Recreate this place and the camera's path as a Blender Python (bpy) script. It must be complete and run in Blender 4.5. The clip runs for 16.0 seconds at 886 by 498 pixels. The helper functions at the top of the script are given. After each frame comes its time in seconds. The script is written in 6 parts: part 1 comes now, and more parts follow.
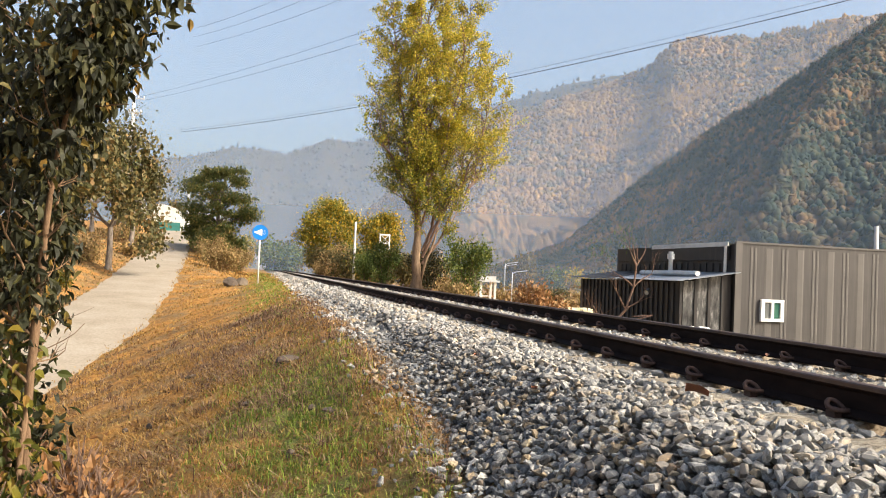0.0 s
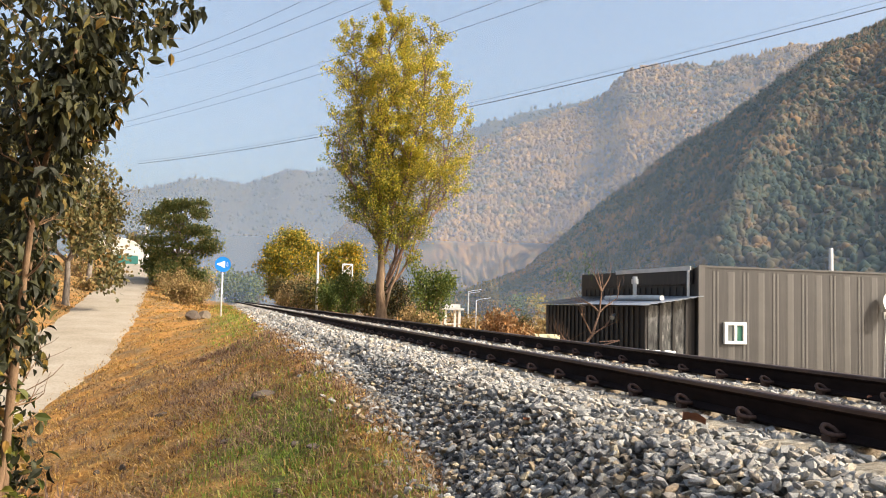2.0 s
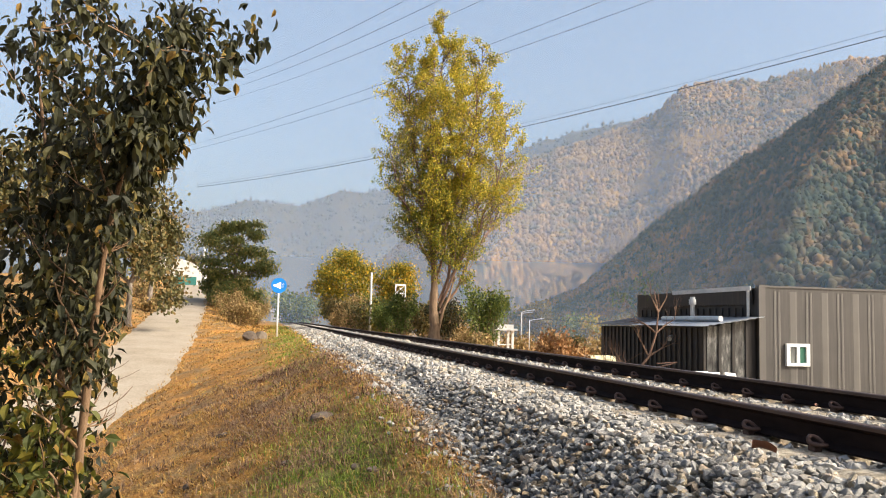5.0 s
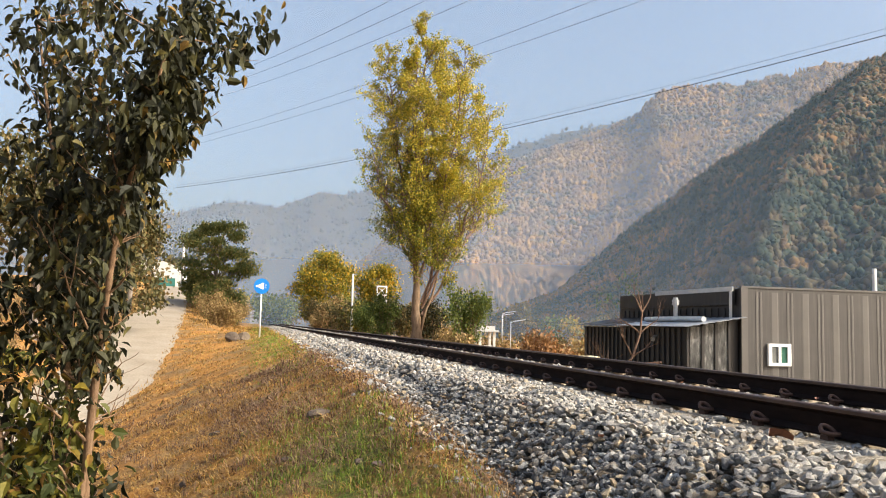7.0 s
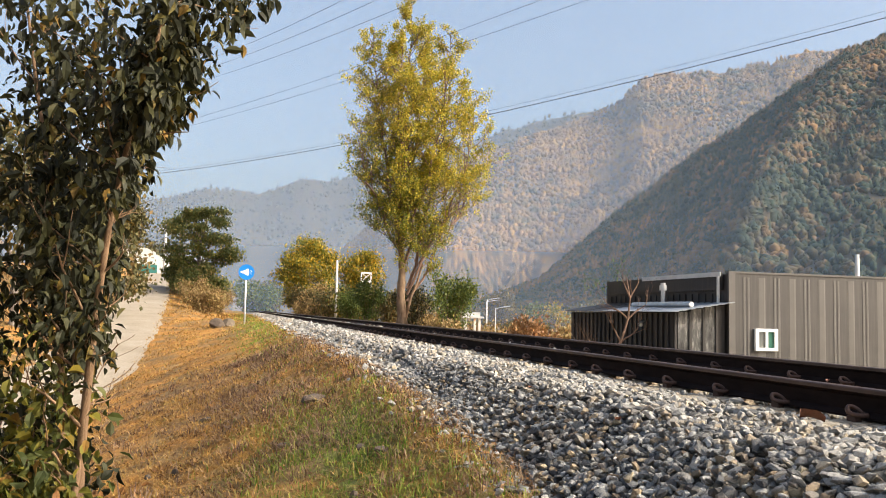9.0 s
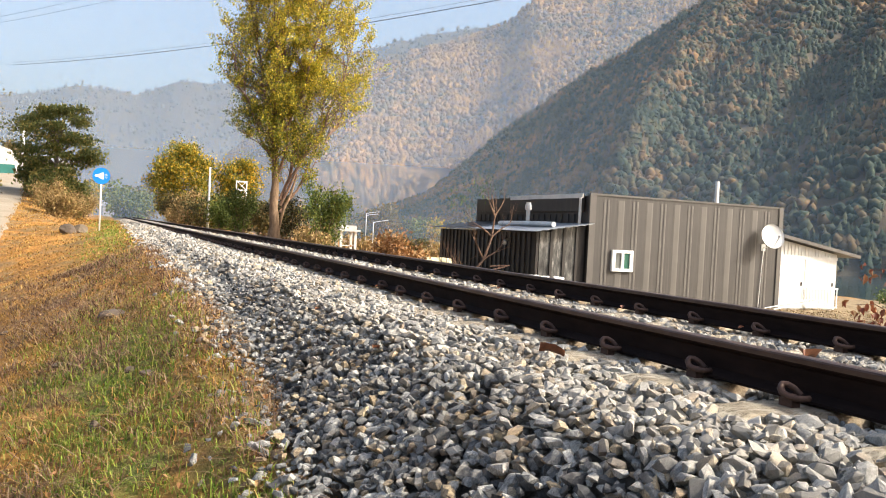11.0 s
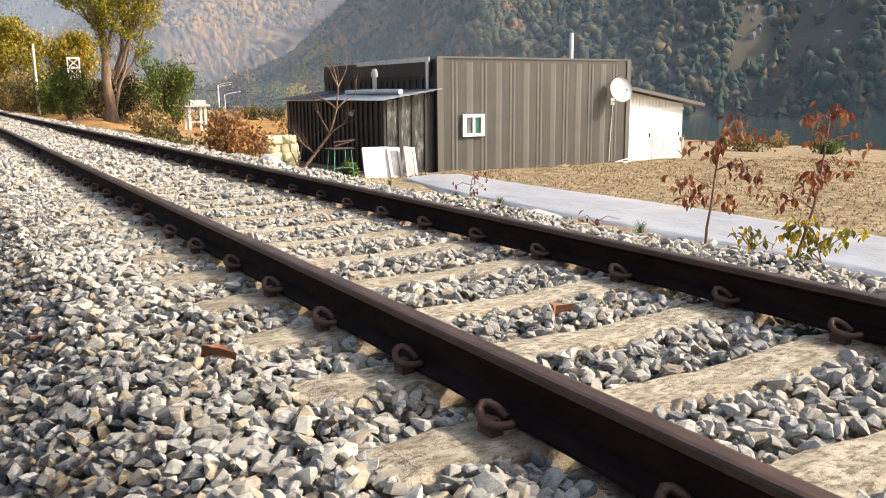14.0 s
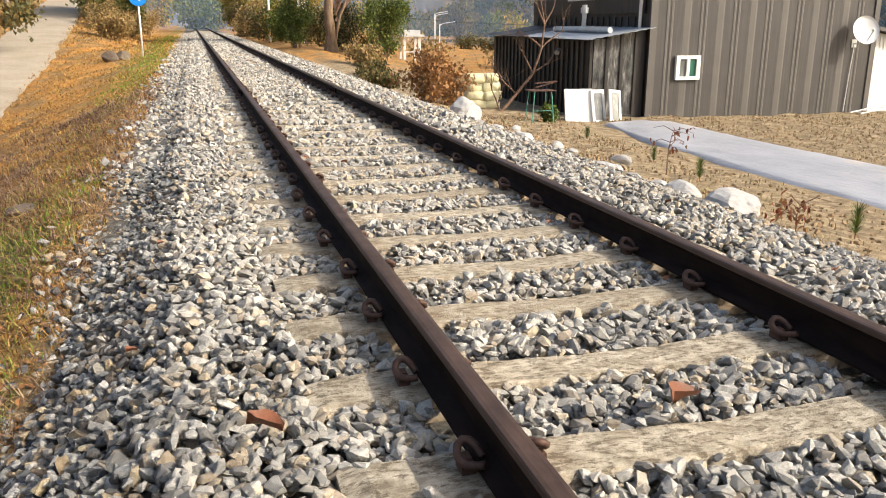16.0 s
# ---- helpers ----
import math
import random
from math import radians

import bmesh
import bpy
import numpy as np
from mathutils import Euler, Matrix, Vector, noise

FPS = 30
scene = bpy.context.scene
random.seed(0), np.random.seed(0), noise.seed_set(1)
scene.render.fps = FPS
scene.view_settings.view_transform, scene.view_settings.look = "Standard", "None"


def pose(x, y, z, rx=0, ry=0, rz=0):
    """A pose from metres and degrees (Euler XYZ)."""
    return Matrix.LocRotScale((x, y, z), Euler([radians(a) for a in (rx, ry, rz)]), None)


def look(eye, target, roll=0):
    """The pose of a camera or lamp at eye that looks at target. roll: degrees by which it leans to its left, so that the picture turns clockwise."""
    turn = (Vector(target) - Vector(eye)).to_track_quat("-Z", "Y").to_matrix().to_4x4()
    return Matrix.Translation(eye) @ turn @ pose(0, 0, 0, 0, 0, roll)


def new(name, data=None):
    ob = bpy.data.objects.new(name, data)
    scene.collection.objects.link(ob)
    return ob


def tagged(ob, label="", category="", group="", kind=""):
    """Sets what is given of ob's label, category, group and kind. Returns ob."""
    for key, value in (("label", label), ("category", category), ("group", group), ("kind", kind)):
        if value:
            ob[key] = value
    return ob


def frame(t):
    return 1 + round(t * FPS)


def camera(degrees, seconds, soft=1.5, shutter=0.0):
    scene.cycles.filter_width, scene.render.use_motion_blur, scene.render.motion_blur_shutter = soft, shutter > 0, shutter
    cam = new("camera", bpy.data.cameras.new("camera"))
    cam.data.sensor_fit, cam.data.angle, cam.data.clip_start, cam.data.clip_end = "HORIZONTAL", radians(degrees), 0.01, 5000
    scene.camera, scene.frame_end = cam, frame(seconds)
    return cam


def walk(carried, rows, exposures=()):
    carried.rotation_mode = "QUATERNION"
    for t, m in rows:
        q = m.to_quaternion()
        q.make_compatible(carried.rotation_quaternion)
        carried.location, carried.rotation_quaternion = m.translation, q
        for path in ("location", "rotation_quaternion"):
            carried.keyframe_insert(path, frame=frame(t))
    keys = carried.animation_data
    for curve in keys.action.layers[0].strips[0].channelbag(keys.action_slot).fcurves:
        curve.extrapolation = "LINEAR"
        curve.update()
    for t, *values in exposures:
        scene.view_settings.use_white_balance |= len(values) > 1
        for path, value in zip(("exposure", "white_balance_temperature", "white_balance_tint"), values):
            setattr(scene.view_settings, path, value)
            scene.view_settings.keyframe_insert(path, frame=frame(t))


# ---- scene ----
cam = camera(56.6, 16.0, soft=1.05)
PATH = [
    (0, (-3.418, -2.7, 0.57), (-2.982, -0.749, 0.632), 2.5),
    (0.5, (-3.502, -2.557, 0.549), (-3.04, -0.613, 0.616), 2.5),
    (1, (-3.632, -2.565, 0.55), (-3.147, -0.627, 0.624), 2.2),
    (1.5, (-3.637, -2.616, 0.573), (-3.133, -0.683, 0.673), 1.4),
    (2, (-3.576, -2.651, 0.591), (-3.052, -0.726, 0.724), 1.4),
    (2.5, (-3.551, -2.66, 0.599), (-3.009, -0.739, 0.738), 1.8),
    (3, (-3.553, -2.666, 0.61), (-3.001, -0.75, 0.761), 1.5),
    (3.5, (-3.544, -2.703, 0.617), (-2.987, -0.791, 0.795), 1.2),
    (4, (-3.57, -2.652, 0.613), (-3.016, -0.739, 0.794), 0.7),
    (4.5, (-3.601, -2.646, 0.612), (-3.194, -0.696, 0.791), 1.2),
    (4.7, (-3.611, -2.657, 0.617), (-3.215, -0.705, 0.795), 1.4),
    (6.8, (-3.797, -2.654, 0.545), (-3.344, -0.714, 0.733), 1.5),
    (7, (-3.819, -2.616, 0.548), (-3.371, -0.676, 0.733), 1.4),
    (7.5, (-3.876, -2.487, 0.53), (-3.424, -0.548, 0.718), 1.3),
    (8, (-3.938, -2.38, 0.51), (-3.473, -0.445, 0.708), 1.0),
    (8.2, (-3.989, -2.392, 0.502), (-3.518, -0.459, 0.702), 1.0),
    (10.3, (-3.57, -2.328, 0.509), (-2.914, -0.439, 0.542), 3.6),
    (10.5, (-3.478, -2.287, 0.526), (-2.742, -0.427, 0.549), 3.6),
    (11, (-3.136, -2.192, 0.556), (-2.377, -0.342, 0.512), 3.0),
    (11.5, (-2.893, -2.024, 0.619), (-2.101, -0.189, 0.535), 2.7),
    (12, (-2.729, -1.876, 0.729), (-1.89, -0.067, 0.575), 2.4),
    (12.5, (-2.597, -1.854, 0.721), (-1.689, -0.085, 0.507), 2.1),
    (13, (-2.367, -1.866, 0.808), (-1.438, -0.116, 0.538), 0.6),
    (13.5, (-2.176, -1.76, 0.842), (-1.167, -0.058, 0.553), -0.3),
    (14, (-2.052, -1.686, 0.888), (-1.034, -0.004, 0.517), -0.5),
    (14.5, (-1.811, -1.646, 0.931), (-0.839, 0.038, 0.463), 0.6),
    (15, (-1.685, -1.597, 1.039), (-0.747, 0.103, 0.558), 1.5),
    (15.5, (-1.508, -1.424, 1.072), (-0.826, 0.366, 0.495), 0.8),
    (16, (-1.48, -1.356, 1.192), (-0.931, 0.492, 0.659), 0.2),
]
walk(cam, [(t, look(eye, target, roll)) for t, eye, target, roll in PATH], exposures=[(0, 0.87), (8.2, 0.82), (11.0, 1.06), (13.5, 1.0), (16.0, 0.77)])

# ---- world, sun, exposure ----
SUN = Vector((0.73, -0.46, 0.57)).normalized()
world = bpy.data.worlds.new("sky")
scene.world = world
world.use_nodes = True
wn = world.node_tree
sky = wn.nodes.new("ShaderNodeTexSky")
sky.sky_type, sky.sun_disc = "NISHITA", False
sky.sun_elevation = math.asin(SUN.z)
sky.sun_rotation = math.atan2(SUN.x, SUN.y)
sky.air_density, sky.dust_density, sky.ozone_density = 1.0, 6.0, 1.0
wn.links.new(sky.outputs[0], wn.nodes["Background"].inputs[0])
wn.nodes["Background"].inputs[1].default_value = 0.150
sun = new("sun", bpy.data.lights.new("sun", "SUN"))
sun.data.energy, sun.data.angle, sun.data.color = 3.3, radians(0.6), (1.0, 0.92, 0.80)
sun.matrix_world = look(SUN * 60, (0, 0, 0))


# ---- materials ----
class Nodes:
    """A node material in the making."""

    def __init__(self, name, rough=0.8, metal=0.0, spec=0.3):
        self.mat = bpy.data.materials.new(name)
        self.mat.use_nodes = True
        self.tree = self.mat.node_tree
        self.bsdf = self.tree.nodes["Principled BSDF"]
        self.out = self.tree.nodes["Material Output"]
        self.bsdf.inputs["Roughness"].default_value = rough
        self.bsdf.inputs["Metallic"].default_value = metal
        self.bsdf.inputs["Specular IOR Level"].default_value = spec
        self.coord = self.tree.nodes.new("ShaderNodeTexCoord").outputs["Object"]

    def add(self, kind):
        return self.tree.nodes.new(kind)

    def link(self, a, b):
        self.tree.links.new(a, b)

    def noise(self, scale, detail=4.0, rough=0.6, stretch=None):
        n = self.add("ShaderNodeTexNoise")
        n.inputs["Scale"].default_value, n.inputs["Detail"].default_value = scale, detail
        n.inputs["Roughness"].default_value = rough
        if stretch:
            m = self.add("ShaderNodeMapping")
            m.inputs["Scale"].default_value = stretch
            self.link(self.coord, m.inputs[0])
            self.link(m.outputs[0], n.inputs["Vector"])
        else:
            self.link(self.coord, n.inputs["Vector"])
        return n.outputs["Fac"]

    def ramp(self, fac, *stops):
        r = self.add("ShaderNodeValToRGB")
        while len(r.color_ramp.elements) < len(stops):
            r.color_ramp.elements.new(0.5)
        for e, (p, c) in zip(r.color_ramp.elements, stops):
            e.position, e.color = p, (*c, 1) if len(c) == 3 else c
        self.link(fac, r.inputs[0])
        return r.outputs[0]

    def mix(self, fac, a, b, how="MIX"):
        m = self.add("ShaderNodeMix")
        m.data_type, m.blend_type = "RGBA", how
        for s, v in ((0, fac), (6, a), (7, b)):
            if isinstance(v, (int, float)):
                m.inputs[s].default_value = v
            elif isinstance(v, tuple):
                m.inputs[s].default_value = (*v, 1)
            else:
                self.link(v, m.inputs[s])
        return m.outputs[2]

    def math(self, how, a, b=0.0):
        m = self.add("ShaderNodeMath")
        m.operation = how
        for s, v in ((0, a), (1, b)):
            if isinstance(v, (int, float)):
                m.inputs[s].default_value = v
            else:
                self.link(v, m.inputs[s])
        return m.outputs[0]

    def island(self):
        return self.add("ShaderNodeNewGeometry").outputs["Random Per Island"]

    def each(self):
        return self.add("ShaderNodeObjectInfo").outputs["Random"]

    def attribute(self, name):
        a = self.add("ShaderNodeAttribute")
        a.attribute_name = name
        return a.outputs["Fac"]

    def colour(self, c):
        if isinstance(c, tuple):
            self.bsdf.inputs["Base Color"].default_value = (*c, 1)
        else:
            self.link(c, self.bsdf.inputs["Base Color"])
        return self

    def rough(self, fac, low, high):
        m = self.add("ShaderNodeMapRange")
        m.inputs[3].default_value, m.inputs[4].default_value = low, high
        self.link(fac, m.inputs[0])
        self.link(m.outputs[0], self.bsdf.inputs["Roughness"])
        return self

    def bump(self, fac, strength=0.4, depth=0.01):
        b = self.add("ShaderNodeBump")
        b.inputs["Strength"].default_value, b.inputs["Distance"].default_value = strength, depth
        self.link(fac, b.inputs["Height"])
        self.link(b.outputs[0], self.bsdf.inputs["Normal"])
        return self

    def thin(self, colour, share=0.35):
        """Lets light through, as leaves do."""
        t, m = self.add("ShaderNodeBsdfTranslucent"), self.add("ShaderNodeMixShader")
        m.inputs[0].default_value = share
        self.link(colour, t.inputs[0])
        self.link(self.bsdf.outputs[0], m.inputs[1])
        self.link(t.outputs[0], m.inputs[2])
        self.link(m.outputs[0], self.out.inputs[0])
        return self


def foliage(name, stops, share=0.35, rough=0.55, fine=0.0, crowns=0.0):
    n = Nodes(name, rough)
    if crowns:
        cell = n.add("ShaderNodeTexVoronoi")
        cell.inputs["Scale"].default_value = crowns
        n.link(n.coord, cell.inputs["Vector"])
        grey = n.add("ShaderNodeSeparateColor")
        n.link(cell.outputs["Color"], grey.inputs[0])
        stand = n.math("ADD", n.math("MULTIPLY", n.noise(crowns * 0.12, 3), 0.55), n.math("MULTIPLY", n.noise(crowns * 0.05, 2), 0.75))
        c = n.ramp(n.math("ADD", n.math("MULTIPLY", grey.outputs[0], 0.36), n.math("SUBTRACT", stand, 0.32)), *stops)
    else:
        c = n.ramp(n.island(), *stops)
    c = n.mix(0.6, c, n.ramp(n.noise(0.5, 3), (0.3, (0.5, 0.5, 0.5)), (0.7, (0.95, 0.95, 0.95))), "MULTIPLY")
    if fine:
        c = n.mix(0.7, c, n.ramp(n.noise(fine, 3), (0.3, (0.4, 0.42, 0.4)), (0.68, (1, 1, 1))), "MULTIPLY")
    n.colour(c)
    return n.thin(c, share).mat


def plain(name, base, rough=0.6, metal=0.0, scale=12.0, depth=0.002, vary=0.25, spec=0.3):
    n = Nodes(name, rough, metal, spec)
    low = tuple(v * (1 - vary) for v in base)
    high = tuple(min(1, v * (1 + vary * 0.6)) for v in base)
    big = n.ramp(n.noise(scale * 0.15, 5), (0.3, low), (0.7, high))
    n.colour(n.mix(0.35, big, n.ramp(n.noise(scale * 3, 3), (0.3, low), (0.7, high))))
    n.bump(n.noise(scale * 4, 4), 0.3, depth)
    return n.rough(n.noise(scale * 0.7), rough * 0.8, min(1, rough * 1.2)).mat


def make_stone():
    n = Nodes("ballast_stone", 0.8, spec=0.3)
    r = n.math("FRACT", n.math("ADD", n.island(), n.math("MULTIPLY", n.each(), 7.3)))
    c = n.ramp(r, (0.0, (0.045, 0.046, 0.048)), (0.15, (0.10, 0.101, 0.10)), (0.28, (0.19, 0.19, 0.18)), (0.44, (0.30, 0.295, 0.275)), (0.58, (0.41, 0.40, 0.365)), (0.66, (0.30, 0.295, 0.275)),
               (0.74, (0.20, 0.20, 0.185)), (0.82, (0.33, 0.25, 0.15)), (0.88, (0.06, 0.062, 0.065)), (0.93, (0.21, 0.15, 0.09)), (1.0, (0.42, 0.35, 0.23)))
    vein = n.ramp(n.noise(48, 8, 0.8, (1, 1.8, 0.6)), (0.36, (0.42, 0.42, 0.43)), (0.48, (0.95, 0.95, 0.95)), (0.56, (1.5, 1.48, 1.43)), (0.64, (0.75, 0.73, 0.69)))
    c = n.mix(0.85, c, vein, "MULTIPLY")
    c = n.mix(0.6, c, n.ramp(n.noise(240, 3, 0.7), (0.35, (0.55, 0.55, 0.55)), (0.65, (1.25, 1.25, 1.25))), "MULTIPLY")
    c = n.mix(n.ramp(n.noise(3.2, 3), (0.55, (0, 0, 0)), (0.75, (0.4, 0.4, 0.4))), c, (0.36, 0.27, 0.17))
    # pale dust lies on the level top of the bed
    where, ra = n.add("ShaderNodeSeparateXYZ"), n.add("ShaderNodeMapRange")
    n.link(n.add("ShaderNodeNewGeometry").outputs["Position"], where.inputs[0])
    n.link(where.outputs[2], ra.inputs[0])
    ra.inputs[1].default_value, ra.inputs[2].default_value, ra.inputs[4].default_value = -0.13, 0.02, 0.52
    c = n.mix(n.math("MULTIPLY", ra.outputs[0], n.ramp(n.noise(2.4, 4), (0.35, (0.35, 0.35, 0.35)), (0.6, (1, 1, 1)))), c, (0.45, 0.42, 0.36))
    return n.colour(c).bump(n.noise(110, 7, 0.75), 0.8, 0.006).mat


def make_ground():
    n = Nodes("ground_soil_and_dry_grass", 0.95, spec=0.1)
    soil = n.ramp(n.noise(3.0, 6), (0.3, (0.13, 0.085, 0.045)), (0.6, (0.27, 0.18, 0.085)), (0.8, (0.36, 0.26, 0.13)))
    straw = n.ramp(n.noise(9.0, 6, 0.7, (1, 0.5, 1)), (0.32, (0.17, 0.08, 0.034)), (0.5, (0.40, 0.195, 0.05)), (0.7, (0.55, 0.31, 0.09)))
    c = n.mix(n.ramp(n.noise(0.9, 4), (0.4, (0, 0, 0)), (0.6, (1, 1, 1))), soil, straw)
    green = n.ramp(n.noise(12, 4), (0.35, (0.07, 0.085, 0.025)), (0.65, (0.17, 0.19, 0.055)))
    c = n.mix(n.math("MULTIPLY", n.attribute("green"), n.ramp(n.noise(2.2, 4), (0.35, (0, 0, 0)), (0.6, (1, 1, 1)))), c, green)
    field = n.ramp(n.noise(4.0, 6, 0.7), (0.3, (0.11, 0.08, 0.05)), (0.5, (0.25, 0.19, 0.115)), (0.72, (0.44, 0.36, 0.235)))
    c = n.mix(n.attribute("field"), c, field)
    # bed under the stones, coloured dark to paint shade into their gaps
    gap_shade_grit = n.ramp(n.noise(40, 4, 0.7), (0.3, (0.045, 0.042, 0.038)), (0.6, (0.15, 0.14, 0.12)))
    c = n.mix(n.attribute("gap_shade_grit"), c, gap_shade_grit)
    return n.colour(c).bump(n.noise(30, 6, 0.75), 0.9, 0.03).mat


def make_road():
    n = Nodes("road_concrete", 0.9, spec=0.2)
    c = n.ramp(n.noise(0.7, 6, 0.65), (0.28, (0.25, 0.205, 0.145)), (0.5, (0.33, 0.28, 0.21)), (0.72, (0.40, 0.35, 0.275)))
    c = n.mix(0.35, c, n.ramp(n.noise(14, 5), (0.35, (0.18, 0.14, 0.09)), (0.65, (0.44, 0.39, 0.31))))
    c = n.mix(n.ramp(n.noise(0.32, 4, 0.6, (1.6, 0.35, 1)), (0.6, (0, 0, 0)), (0.72, (0.55, 0.55, 0.55))), c, (0.34, 0.24, 0.13))
    return n.colour(c).bump(n.noise(60, 4), 0.4, 0.006).mat


def make_sleeper():
    n = Nodes("weathered_concrete", 0.92, spec=0.15)
    c = n.ramp(n.noise(9, 6, 0.75, (0.8, 1.4, 1)), (0.36, (0.25, 0.21, 0.15)), (0.5, (0.46, 0.40, 0.30)), (0.62, (0.64, 0.58, 0.46)))
    c = n.mix(n.ramp(n.noise(26, 6, 0.8, (0.6, 1.4, 1)), (0.50, (0, 0, 0)), (0.58, (0.85, 0.85, 0.85))), c, (0.14, 0.11, 0.075))
    c = n.mix(n.math("MULTIPLY", n.math("POWER", n.each(), 2.0), 0.65), c, (0.27, 0.215, 0.145))
    # the concrete turns browner near the rails, with an uneven edge
    sep = n.add("ShaderNodeSeparateXYZ")
    n.link(n.coord, sep.inputs[0])
    d = n.math("ABSOLUTE", n.math("SUBTRACT", n.math("ABSOLUTE", sep.outputs[0]), 0.7525))
    near = n.ramp(n.math("ADD", d, n.math("MULTIPLY", n.noise(14, 3), 0.22)), (0.10, (0.5, 0.5, 0.5)), (0.34, (0, 0, 0)))
    c = n.mix(near, c, (0.23, 0.14, 0.075))
    return n.colour(c).bump(n.noise(34, 6, 0.8), 1.0, 0.02).mat


def make_rust(name, a, b, rough=0.62, metal=0.25, spec=0.35):
    n = Nodes(name, rough, metal, spec)
    c = n.ramp(n.noise(18, 6, 0.7, (1, 0.25, 1)), (0.3, a), (0.7, b))
    return n.colour(c).rough(n.noise(9, 5), rough - 0.14, rough + 0.18).bump(n.noise(120, 4), 0.3, 0.001).mat


def make_panel(name, base, streak):
    """Painted sheet steel, rain-streaked."""
    n = Nodes(name, 0.5, 0.0, 0.4)
    c = n.ramp(n.noise(1.2, 5), (0.3, tuple(v * 0.88 for v in base)), (0.7, tuple(v * 1.1 for v in base)))
    c = n.mix(n.ramp(n.noise(3.0, 5, 0.6, (5, 5, 0.16)), (0.48, (0, 0, 0)), (0.75, (0.5, 0.5, 0.5))), c, streak)
    return n.colour(c).rough(n.noise(2, 4), 0.42, 0.62).mat


def make_glass(name, tint=(0.8, 0.85, 0.85), rough=0.05, clear=0.5):
    n = Nodes(name, rough, 0.0, 0.5)
    c = n.ramp(n.noise(2.5, 5, 0.7, (2, 2, 0.5)), (0.38, (0.015, 0.016, 0.018)), (0.54, (0.10, 0.10, 0.095)), (0.68, (0.34, 0.33, 0.31)))
    n.colour(n.mix(clear, c, tint))
    return n.mat


def make_film():
    n = Nodes("mulch_film", 0.42, 0.0, 0.45)
    c = n.ramp(n.noise(1.1, 5), (0.3, (0.25, 0.26, 0.285)), (0.7, (0.35, 0.36, 0.385)))
    c = n.mix(n.ramp(n.noise(0.9, 4), (0.62, (0, 0, 0)), (0.7, (0.6, 0.6, 0.6))), c, (0.50, 0.38, 0.22))
    return n.colour(c).bump(n.noise(7, 5, 0.6, (1, 0.4, 1)), 0.5, 0.05).mat


def make_bark(name, a, b, scale=14.0):
    n = Nodes(name, 0.9, spec=0.15)
    c = n.ramp(n.noise(scale, 6, 0.7, (1, 1, 0.25)), (0.3, a), (0.7, b))
    return n.colour(c).bump(n.noise(scale * 1.6, 6, 0.7, (1, 1, 0.3)), 0.8, 0.02).mat


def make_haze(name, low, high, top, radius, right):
    """Imitated autumn haze: a part-clear pale blue sheet that the sun lights, denser towards the valley floor."""
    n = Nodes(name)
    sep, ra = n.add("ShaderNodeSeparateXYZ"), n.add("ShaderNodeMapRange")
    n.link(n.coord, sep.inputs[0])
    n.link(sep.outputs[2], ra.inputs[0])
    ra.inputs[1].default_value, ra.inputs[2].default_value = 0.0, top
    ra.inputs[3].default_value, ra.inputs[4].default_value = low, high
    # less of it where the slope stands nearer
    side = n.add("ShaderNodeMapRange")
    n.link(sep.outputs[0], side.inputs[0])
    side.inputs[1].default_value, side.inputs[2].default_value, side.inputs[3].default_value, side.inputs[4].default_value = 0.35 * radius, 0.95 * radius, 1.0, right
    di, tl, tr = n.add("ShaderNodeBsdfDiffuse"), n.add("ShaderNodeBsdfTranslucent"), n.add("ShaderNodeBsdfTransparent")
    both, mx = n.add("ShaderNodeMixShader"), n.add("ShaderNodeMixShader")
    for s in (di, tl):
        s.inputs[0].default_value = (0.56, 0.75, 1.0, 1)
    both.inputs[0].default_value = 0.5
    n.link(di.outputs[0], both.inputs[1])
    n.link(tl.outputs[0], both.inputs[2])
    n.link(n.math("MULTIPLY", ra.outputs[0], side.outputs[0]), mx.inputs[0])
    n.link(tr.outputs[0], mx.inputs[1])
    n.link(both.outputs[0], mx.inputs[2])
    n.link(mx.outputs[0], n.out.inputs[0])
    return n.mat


M_STONE, M_GROUND, M_ROAD, M_SLEEPER = make_stone(), make_ground(), make_road(), make_sleeper()
# shade is in the near-black web colour; the worn head is toned as lit
M_RAIL = make_rust("rail_steel_shade_dark", (0.009, 0.005, 0.004), (0.022, 0.012, 0.009), 0.8, 0.0, 0.1)
M_RAILTOP = make_rust("rail_head_worn_lit", (0.035, 0.020, 0.015), (0.095, 0.058, 0.042), 0.5, 0.3)
M_CLIP = make_rust("clip_rust", (0.035, 0.018, 0.012), (0.12, 0.065, 0.045))
M_WALL = make_panel("grey_steel_panel", (0.054, 0.049, 0.045), (0.11, 0.10, 0.088))
M_RIB = make_panel("grey_steel_rib", (0.098, 0.09, 0.081), (0.12, 0.109, 0.096))
M_BLACK = make_panel("black_steel_panel", (0.020, 0.018, 0.017), (0.065, 0.048, 0.036))
M_WHITE = plain("white_paint", (0.80, 0.79, 0.75), 0.45, vary=0.12)
M_SHED = make_panel("white_steel_panel", (0.78, 0.77, 0.73), (0.62, 0.58, 0.50))
M_ROOF = plain("galvanised_roof", (0.36, 0.38, 0.40), 0.45, 0.35)
M_GALV = plain("galvanised_steel", (0.55, 0.56, 0.56), 0.4, 0.5)
M_PALE = plain("pale_flashing", (0.62, 0.60, 0.55), 0.6)
M_DIRTYGLASS = make_glass("dirty_glass", (0.10, 0.10, 0.10), 0.25, 0.15)
M_PANE = make_glass("window_pane", (0.22, 0.24, 0.23), 0.06, 0.5)
